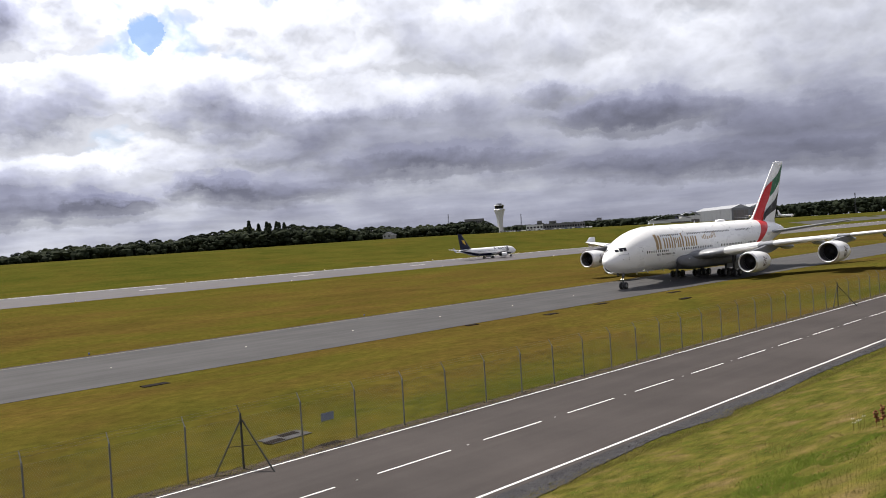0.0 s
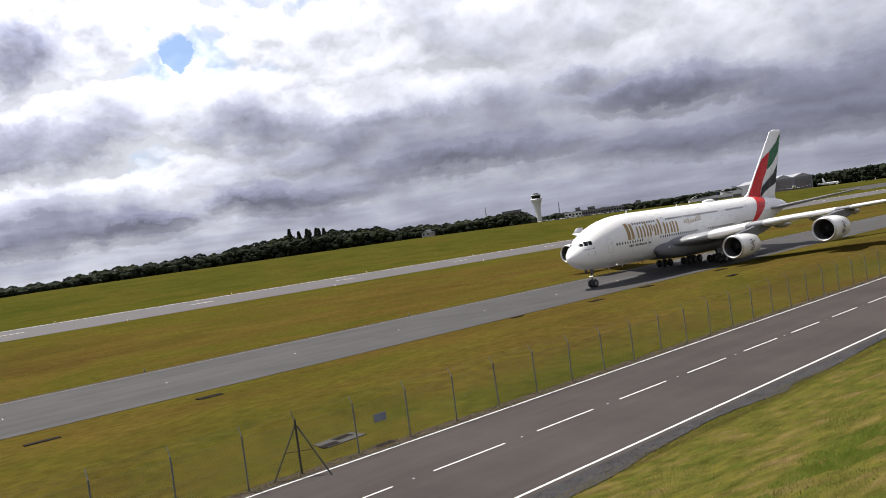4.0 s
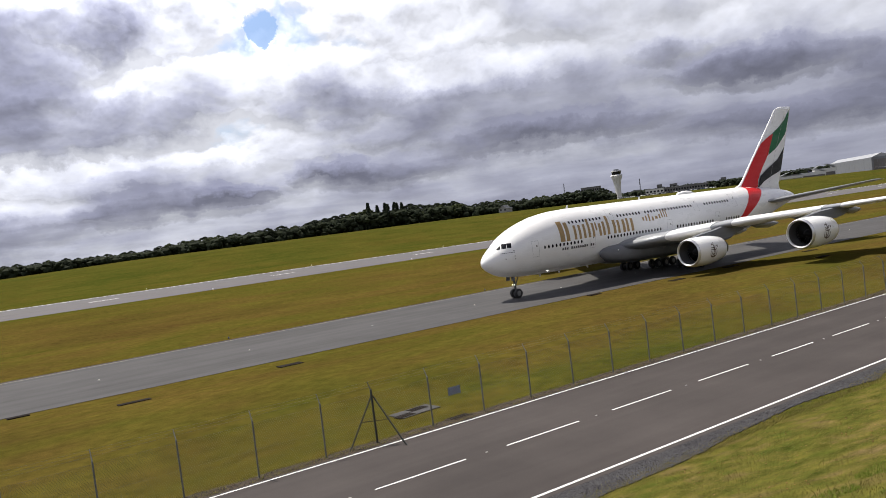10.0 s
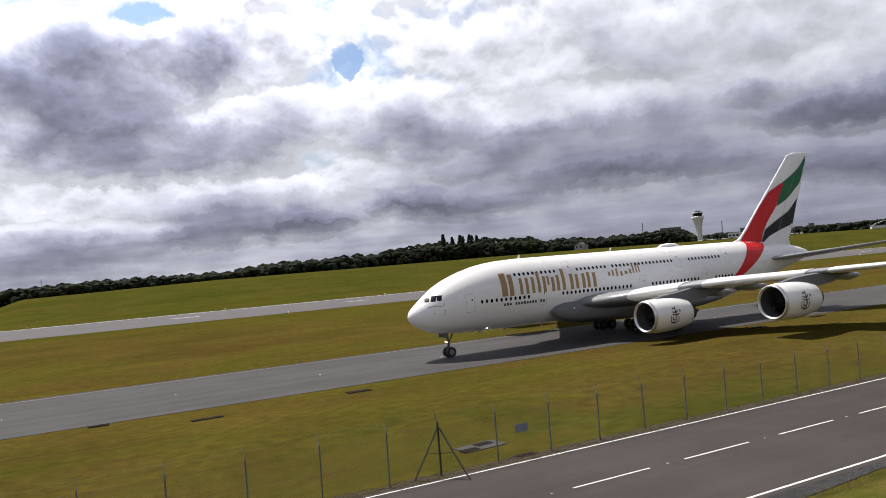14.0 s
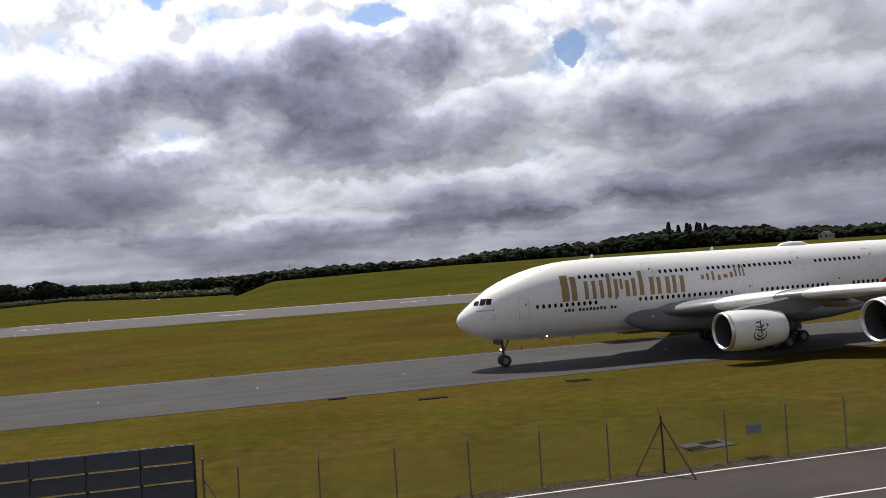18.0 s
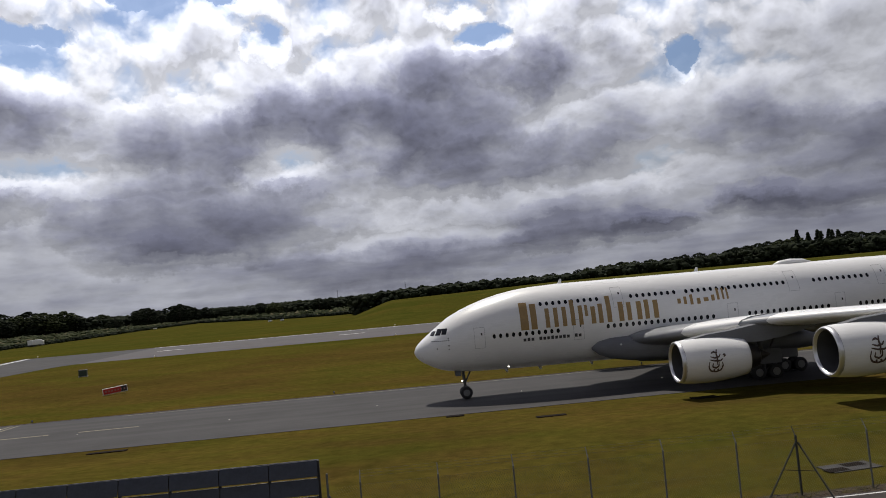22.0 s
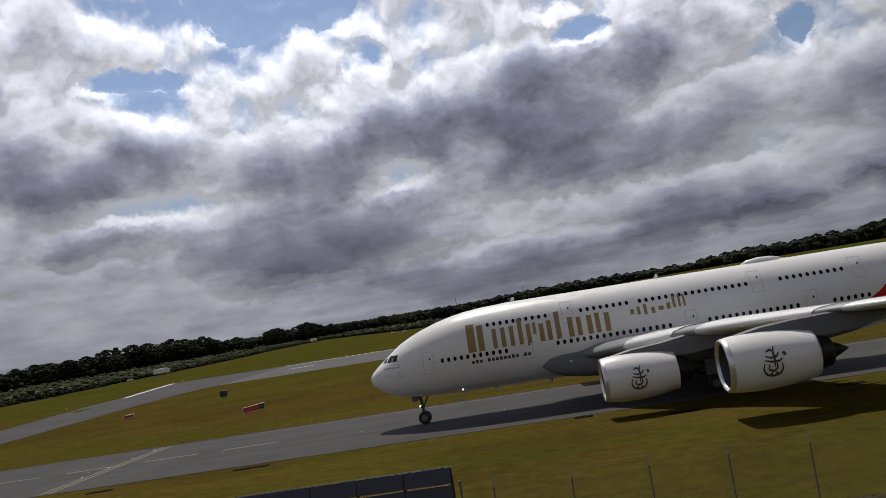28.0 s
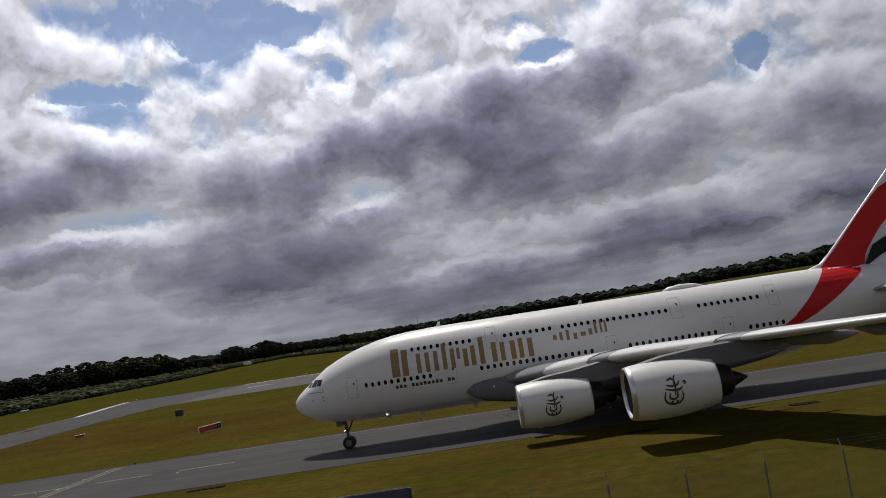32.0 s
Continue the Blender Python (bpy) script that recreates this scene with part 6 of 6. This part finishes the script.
def parked_cars():
    body, cabin, wheel = car_mesh()
    rng = random.Random(8)
    tints = [body]
    for n, c in (("silver_car_paint", (0.45, 0.45, 0.46)), ("dark_car_paint", (0.05, 0.05, 0.06)), ("blue_car_paint", (0.05, 0.09, 0.2))):
        b = body.copy()
        b.materials.clear()
        b.materials.append(plain(n, c, 0.3, 0.3))
        tints.append(b)
    says = ("small white parked car", "silver parked car in a long row", "dark parked car in a long row", "blue parked car in a long row")
    for k in range(64):
        az = 43.0 + 10.5 * k / 64 + rng.uniform(-.1, .1)
        x, y = at_azimuth(az, 690 + rng.uniform(-25, 25))
        i = rng.choice((0, 0, 0, 1, 1, 2, 3))
        c = thing("car", says[i], "car", pose(x, y, ground_z(x, y), 0, 0, rng.uniform(-15, 15) + 40), group="cars in the far car park")
        part("body", tints[i], None, c)
        part("cabin", cabin, None, c)
        for wx in (-1.3, 1.3):
            for wy in (-.8, .8):
                o = part("wheel", wheel, None, c)
                o.location = (wx, wy, .33)
    # one pale car on the perimeter track by the scrub
    for x, y in ((-199, 125), (-203, 860), (-88, 560), (-79, 556)):
        c = thing("car", "pale car on the perimeter road beside scrub", "car", pose(x, y, ground_z(x, y), 0, 0, 80))
        part("body", tints[0], None, c)
        part("cabin", cabin, None, c)
        for wx in (-1.3, 1.3):
            for wy in (-.8, .8):
                o = part("wheel", wheel, None, c)
                o.location = (wx, wy, .33)
        if x < -150:
            ROAD_USERS.append(c)
    # two lorries on the same road
    for _ in range(2):
        c = thing("lorry", "white box lorry driving along the perimeter road", "lorry", pose(-199, 125, ground_z(-199, 125), 0, 0, 90))
        bm = bmesh.new()
        box(bm, -9.5, 3.0, -1.25, 1.25, 1.1, 3.7, .06)
        part("cargo_box", bm, SIGN_WHITE, c, "white cargo box")
        bm = bmesh.new()
        box(bm, 3.3, 5.6, -1.2, 1.2, .6, 3.0, .15)
        part("cab", bm, SIGN_WHITE, c)
        bm = bmesh.new()
        box(bm, 5.55, 5.66, -1.05, 1.05, 1.75, 2.75, .02)
        part("windscreen", bm, GLASS, c)
        bm = bmesh.new()
        box(bm, -9.3, 5.2, -.5, .5, .6, 1.1, .03)
        part("chassis", bm, DARK, c)
        for wx in (-8.2, -6.9, 0.5, 4.3):
            for wy in (-1.05, 1.05):
                o = part("wheel", wheel, None, c)
                o.location, o.scale = (wx, wy, .5), (1.5, 1.4, 1.5)
        ROAD_USERS.append(c)


ROAD_USERS = []      # two cars, then two lorries


def gabled_house(az, d, w, depth, eave, ridge, label, turn):
    """A small house with a pitched roof among the trees."""
    x, y = at_azimuth(az, d)
    g = ground_z(x, y)
    t = thing("house", label, "house", pose(x, y, g, 0, 0, turn))
    bm = bmesh.new()
    a = [(-w / 2, 0, 0), (w / 2, 0, 0), (w / 2, 0, eave), (0, 0, ridge), (-w / 2, 0, eave)]
    f, b = [bm.verts.new(p) for p in a], [bm.verts.new((p[0], depth, p[2])) for p in a]
    bm.faces.new(f)
    bm.faces.new(b[::-1])
    for i in range(5):
        bm.faces.new((f[i], b[i], b[(i + 1) % 5], f[(i + 1) % 5]))
    bmesh.ops.recalc_face_normals(bm, faces=bm.faces[:])
    part("wall", bm, plain_once("house_render", (0.26, 0.26, 0.25), 0.8), t, "pale rendered wall")
    for s in (-1, 1):
        bm = bmesh.new()
        q = [(0, -.5, ridge + .15), (s * (w / 2 + .5), -.5, eave - .15), (s * (w / 2 + .5), depth + .5, eave - .15), (0, depth + .5, ridge + .15)]
        bm.faces.new([bm.verts.new(p) for p in q])
        bmesh.ops.solidify(bm, geom=bm.faces[:], thickness=.2)
        part("roof", bm, HANGAR, t, "grey roof slope")
    for u in (-w * .25, w * .25):
        bm = bmesh.new()
        box(bm, u - .6, u + .6, -.06, .02, eave * .45, eave * .45 + 1.2)
        part("window", bm, GLASS, t)


def arched_shed(az, d, w, depth, top_el, label, turn, base, rise=.35):
    """A pale shed with a shallow curved roof."""
    x, y = at_azimuth(az, d)
    t = thing("terminal_shed", label, "building", pose(x, y, base, 0, 0, turn))
    h = eye_height(az, top_el, d) - base
    e = h * (1 - rise)
    bm = bmesh.new()
    box(bm, -w / 2, w / 2, 0, depth, -1, e, .1)
    part("wall", bm, TOWER_WHITE, t, "pale wall")
    rows = []
    for k in range(13):
        u = -1 + 2 * k / 12
        rows.append([(u * (w / 2 + .6), yy, e + (h - e) * (1 - u * u)) for yy in (-.6, depth + .6)])
    bm = bmesh.new()
    grid_faces(bm, rows)
    bmesh.ops.solidify(bm, geom=bm.faces[:], thickness=.4)
    part("roof", bm, HANGAR_ROOF, t, "pale curved roof")
    bm = bmesh.new()
    box(bm, -w / 2 + 1, w / 2 - 1, -.15, .05, e * .3, e * .62)
    part("window_band", bm, HANGAR_DARK, t, "dark glazed band")


def long_hangar():
    """The long grey hangar with a twin-gabled door end."""
    base = 9.0
    az0, az1, d0, d1 = 60.6, 63.0, 1120, 990
    (xa, ya), (xb, yb) = at_azimuth(az0, d0), at_azimuth(az1, d1)
    L = math.hypot(xb - xa, yb - ya)
    t = thing("hangar", "long grey aircraft hangar with pale roof and gabled ends", "hangar", pose(xa, ya, base, 0, 0, math.degrees(math.atan2(yb - ya, xb - xa))))
    h = eye_height(az1, .88, d1) - base
    D, r = 44.0, eye_height(az1, 1.12, d1) - base
    bm = bmesh.new()
    box(bm, 0, L, 0, D, -1, h, .1)
    part("wall", bm, HANGAR, t, "grey cladding")
    for k in range(2):
        y0, y1 = D * k / 2, D * (k + 1) / 2
        bm = bmesh.new()
        a = [(0, y0, h + .01), (0, (y0 + y1) / 2, r), (0, y1, h + .01)]
        f, b = [bm.verts.new(p) for p in a], [bm.verts.new((L, p[1], p[2])) for p in a]
        bm.faces.new(f)
        bm.faces.new(b[::-1])
        for i in range(3):
            bm.faces.new((f[i], b[i], b[(i + 1) % 3], f[(i + 1) % 3]))
        bmesh.ops.recalc_face_normals(bm, faces=bm.faces[:])
        part("roof", bm, HANGAR_ROOF, t, "pale pitched roof")
        for j in range(4):
            bm = bmesh.new()
            u = y0 + 2 + (D / 2 - 4) * j / 4
            box(bm, L + .05 + .25 * (j % 2), L + .3 + .25 * (j % 2), u, u + (D / 2 - 4) / 4 - .3, 0, h * .86, .05)
            part("door_leaf", bm, HANGAR_DARK, t, "dark sliding door leaf")
    for j in range(9):
        bm = bmesh.new()
        box(bm, L * (j + .5) / 9 - .2, L * (j + .5) / 9 + .2, -.12, .0, 0, h * .97, .05)
        part("buttress", bm, HANGAR, t)


def far_side():
    control_tower()
    mast(43.0, 760, 1.85)
    mast(48.35, 900, 1.5)
    mast(1.0, 900, 1.15, "thin lattice mast above the wood")
    mast(-4.0, 1100, .95, "thin lattice mast above the wood")
    mast(70.6, 1500, 1.32, "slim water tower mast on the skyline")
    block(44.9, 960, 24, 20, 1.34, "dark flat-roofed block above trees beside the control tower", BRICKISH, rows=4, cols=9)
    block(50.9, 1350, 96, 20, .62, "long low terminal building with dark windows", BRICKISH, rows=2, cols=22)
    block(49.3, 1200, 26, 18, .64, "white low office building", TOWER_WHITE, rows=2, cols=5)
    rng = random.Random(12)
    for k in range(44):
        az = 47.5 + 14.5 * k / 44 + rng.uniform(-.2, .2)
        d = rng.uniform(2200, 2700)
        block(az, d, rng.uniform(8, 24), 20, rng.uniform(.56, .72) + (.24 if k in (6, 10, 20) else 0), "distant grey city building on the skyline", BRICKISH, rows=rng.choice((2, 3, 5)), cols=6)
    arched_shed(59.0, 860, 40, 24, .70, "low white airport shed with curved roof", -52, 9.0)
    arched_shed(58.2, 850, 22, 18, .45, "low cream airport shed with curved roof", -52, 9.0, .2)
    arched_shed(60.3, 900, 20, 20, .85, "white airport shed with tall curved roof", -52, 9.0, .3)
    long_hangar()
    gabled_house(38.4, 552, 7, 7, 2.8, 4.9, "pale gabled house among dark trees", -70)
    for az, d, turn, fin in ((61.0, 1250, 130, NAVY), (64.2, 1000, 205, NAVY), (66.9, 1250, 170, WHITE)):
        x, y = at_azimuth(az, d)
        small_airliner(pose(x, y, ground_z(x, y), 0, 0, turn), "white parked twin-engined airliner by the hangars", False, fin, mark=False)
    # far taxiways as pale bands in the grass
    sheet("apron", [((760 + 60 * k, 300 + 2 * k), (760 + 60 * k, 330 + 2 * k)) for k in range(0, 26)], TAXI, "grey far taxiway crossing the grass", "taxiway", z=0.12)


# ---- near bank: long grass ----
def long_grass():
    rng = random.Random(4)
    verts, faces = [], []
    for _ in range(105000):
        x, y = 8 + 62 * rng.random() ** 1.3, rng.uniform(3.4, 22.0)
        tall = noise.noise((x * .16, y * .25, 9))
        h = rng.uniform(.03, .07) * (1 + .7 * max(0, tall + .05))
        z = ground_z(x, y) + bank_bump(x, y) - .02
        a = rng.uniform(0, 6.28)
        w = rng.uniform(.006, .016)
        lx, ly = rng.gauss(0, .35) * h, rng.gauss(0, .35) * h
        i = len(verts)
        verts.extend([(x - w * math.cos(a), y - w * math.sin(a), z), (x + w * math.cos(a), y + w * math.sin(a), z), (x + lx, y + ly, z + h)])
        faces.append((i, i + 1, i + 2))
    tagged(part("long_grass", leaf_mesh("long_grass", verts, faces, BLADE), None), "uneven tufts of long green and straw grass", "grass", kind="stuff")
    # a lusher patch of fresh green
    verts, faces = [], []
    for _ in range(36000):
        k = rng.random() ** .7
        a = rng.uniform(0, 6.28)
        x, y = 22.0 + 6.5 * k * math.cos(a), 10.0 + 2.0 * k * math.sin(a)
        if noise.noise((x * .5, y * .6, 4)) < -.12 + .3 * k:
            continue
        h = rng.uniform(.04, .12)
        z = ground_z(x, y) + bank_bump(x, y) - .02
        a = rng.uniform(0, 6.28)
        w = rng.uniform(.004, .010)
        lx, ly = rng.gauss(0, .4) * h, rng.gauss(0, .4) * h
        i = len(verts)
        verts.extend([(x - w * math.cos(a), y - w * math.sin(a), z), (x + w * math.cos(a), y + w * math.sin(a), z), (x + lx, y + ly, z + h)])
        faces.append((i, i + 1, i + 2))
    tagged(part("fresh_grass", leaf_mesh("fresh_grass", verts, faces, FRESH), None), "lush bright green grass patch on the bank", "grass", kind="stuff")
    # grass hanging over the gravel's edge
    verts, faces = [], []
    for _ in range(14000):
        x = 10 + 70 * rng.random() ** 1.4
        y = 21.35 + .55 * noise.noise((x * .3, 3, 0)) + rng.gauss(0, .28)
        h, a, w = rng.uniform(.03, .11), rng.uniform(0, 6.28), rng.uniform(.006, .014)
        lx, ly = rng.gauss(0, .6) * h, rng.gauss(0, .6) * h
        z = max(0.0, ground_z(x, y)) + (bank_bump(x, y) if y < 20.5 else 0.0)
        i = len(verts)
        verts.extend([(x - w * math.cos(a), y - w * math.sin(a), z), (x + w * math.cos(a), y + w * math.sin(a), z), (x + lx, y + ly, z + h + .03)])
        faces.append((i, i + 1, i + 2))
    tagged(part("edge_grass", leaf_mesh("edge_grass", verts, faces, BLADE), None), "ragged grass hanging over the gravel edge", "grass", kind="stuff")
    # weeds in the soil below the fence
    verts, faces = [], []
    for _ in range(9000):
        x, y = 4 + 106 * rng.random() ** 1.5, 35.2 + abs(rng.gauss(0, .55))
        if noise.noise((x * .7, y * 1.3, 2)) < -.05:
            continue
        h, a, w = rng.uniform(.04, .17), rng.uniform(0, 6.28), rng.uniform(.006, .016)
        lx, ly = rng.gauss(0, .5) * h, rng.gauss(0, .5) * h
        i = len(verts)
        verts.extend([(x - w * math.cos(a), y - w * math.sin(a), .01), (x + w * math.cos(a), y + w * math.sin(a), .01), (x + lx, y + ly, h)])
        faces.append((i, i + 1, i + 2))
    tagged(part("verge_weeds", leaf_mesh("verge_weeds", verts, faces, BLADE), None), "thin dry weeds along the foot of the fence", "weeds", kind="stuff")
    # small rust-coloured seed heads scattered in the bank
    verts, faces = [], []
    for _ in range(900):
        x, y = 14 + 40 * rng.random() ** 1.3, rng.uniform(8.5, 20)
        if noise.noise((x * .25, y * .4, 6)) < 0:
            continue
        clump(verts, faces, (x, y, ground_z(x, y) + bank_bump(x, y) + rng.uniform(.06, .14)), rng.uniform(.015, .03), rng)
    tagged(part("seed_heads", leaf_mesh("seed_heads", verts, faces, plain("sorrel_seed", (0.20, 0.12, 0.035), 0.9, vary=0.4)), None), "small rust-coloured sorrel seed heads in grass", "weeds", kind="stuff")
    # dock stems gone to seed, and white flower heads
    rust = plain("dock_seed", (0.16, 0.06, 0.02), 0.9, vary=0.4)
    for x, y, h in ((28.6, 9.6, .75), (28.9, 9.9, .6)):
        d = thing("dock_plant", "rust-brown seeding dock stem in long grass", "plant", pose(x, y, ground_z(x, y)))
        bm = bmesh.new()
        rod(bm, (0, 0, 0), (.03, .02, h), .012, .006, 5)
        part("stem", bm, rust, d)
        verts, faces = [], []
        r2 = random.Random(int(x * 10))
        for k in range(26):
            clump(verts, faces, (r2.gauss(0, .035), r2.gauss(0, .035), h * r2.uniform(.35, 1.02)), r2.uniform(.03, .06), r2)
        part("seed_head", leaf_mesh("seed_head", verts, faces, rust), None, d, "rust-brown seeds")
    for k in range(5):
        x, y = 29.3 + rng.gauss(0, .25), 10.6 + rng.gauss(0, .15)
        f = thing("white_flower", "small white flower head in long grass", "flower", pose(x, y, ground_z(x, y)), group="white flowers on the bank")
        h = rng.uniform(.30, .42)
        bm = bmesh.new()
        rod(bm, (0, 0, 0), (.02, 0, h), .004, .004, 4)
        part("stem", bm, BLADE, f)
        bm = bmesh.new()
        for q in range(5):
            bmesh.ops.create_icosphere(bm, subdivisions=1, radius=.015, matrix=Matrix.Translation((.06 * math.cos(q * 1.26), .06 * math.sin(q * 1.26), h + .01)) @ Matrix.Diagonal((1, 1, .45, 1)))
        part("head", bm, SIGN_WHITE, f, "white petals")


fence()
blast_screen()
field_furniture()
far_side()
parked_cars()
woods()
long_grass()


# ---- what moves ----
PLANE = [
    (0.0, 110.50), (0.5, 107.86), (1.0, 105.35), (1.5, 102.88), (2.0, 100.45), (2.5, 98.01),
    (3.0, 95.39), (3.5, 92.79), (4.0, 90.12), (4.5, 87.53), (6.5, 77.21), (7.0, 74.64),
    (7.5, 71.99), (8.0, 69.32), (8.5, 66.64), (9.0, 64.00), (9.5, 61.38), (10.0, 58.72),
    (10.5, 56.07), (11.0, 53.44), (11.5, 50.83), (12.0, 48.23), (12.5, 45.68), (13.0, 43.12),
    (13.5, 40.60), (15.5, 30.39), (16.0, 27.90), (16.5, 25.45), (17.0, 23.02), (17.5, 20.62),
    (18.0, 18.25), (18.5, 15.93), (19.0, 13.67), (19.5, 11.50), (20.0, 9.43), (20.5, 7.44),
    (21.0, 5.49), (21.5, 3.59), (22.0, 1.74), (22.5, -0.02), (23.0, -1.70), (23.5, -3.34),
    (24.0, -4.98), (24.5, -6.58), (25.0, -8.13), (25.5, -9.59), (26.0, -10.94), (26.5, -12.19),
    (28.5, -16.33), (29.0, -17.07), (29.5, -17.71), (30.0, -18.22), (30.5, -18.62), (31.0, -18.90),
    (31.5, -19.07), (32.0, -19.12),
]
PLANE_Y = 79.62


def motions():
    rows = [(t, pose(x, PLANE_Y, 0.03)) for t, x in PLANE]
    walk(AIRLINER, rows)
    # wheels roll with the distance covered
    times = [k * 0.1 for k in range(321)]
    xs = np.array([spline(t) for t in times])
    for w, r, (x, y, z) in WHEELS:
        walk(w, [(t, pose(x, y, z, 0, math.degrees((p - xs[0]) / r), 0)) for t, p in zip(times, xs)])
    TAKEOFF.scale = (.91, .91, .91)
    take = []
    for k in range(33):
        t = float(k)
        x = 220.5 + 36.6 * t + 1.45 * t * t * (1 if t < 12 else 0) + (0 if t < 12 else 1.45 * 144 + 34.8 * (t - 12))
        take.append((t, pose(x + 38.6, 235.0, ZR + 0.03, 0, 0, 180)))
    walk(TAKEOFF, take)
    # vehicles on the perimeter road: seconds and distance along it
    drives = [(-199, 90, ((0, 125), (24, 140), (31, 311), (32, 336))), (-203, -90, ((0, 860), (18, 860), (26, 493), (28.5, 370), (32, 200))),
              (-199, 90, ((0, 125), (15, 125), (21.5, 429), (23, 488), (26, 713), (32, 860))), (-199, 90, ((0, 125), (20, 125), (26.5, 365), (28.5, 445), (31, 591), (32, 676)))]
    for user, (x, turn, rows) in zip(ROAD_USERS, drives):
        T, Y = [r[0] for r in rows], [r[1] for r in rows]
        ys = [(k * .5, float(np.interp(k * .5, T, Y))) for k in range(65)]
        walk(user, [(t, pose(x, y, ground_z(x, y), 0, 0, turn)) for t, y in ys])


def spline(t):
    """Distance along the taxiway between the keyed rows."""
    T, X = [p[0] for p in PLANE], [p[1] for p in PLANE]
    i = max(0, min(len(T) - 2, int(np.searchsorted(T, t)) - 1))
    s = lambda k: (X[min(k + 1, len(X) - 1)] - X[max(k - 1, 0)]) / (T[min(k + 1, len(T) - 1)] - T[max(k - 1, 0)])
    h = T[i + 1] - T[i]
    u = (t - T[i]) / h
    return (2 * u ** 3 - 3 * u * u + 1) * X[i] + (u ** 3 - 2 * u * u + u) * h * s(i) + (3 * u * u - 2 * u ** 3) * X[i + 1] + (u ** 3 - u * u) * h * s(i + 1)


motions()
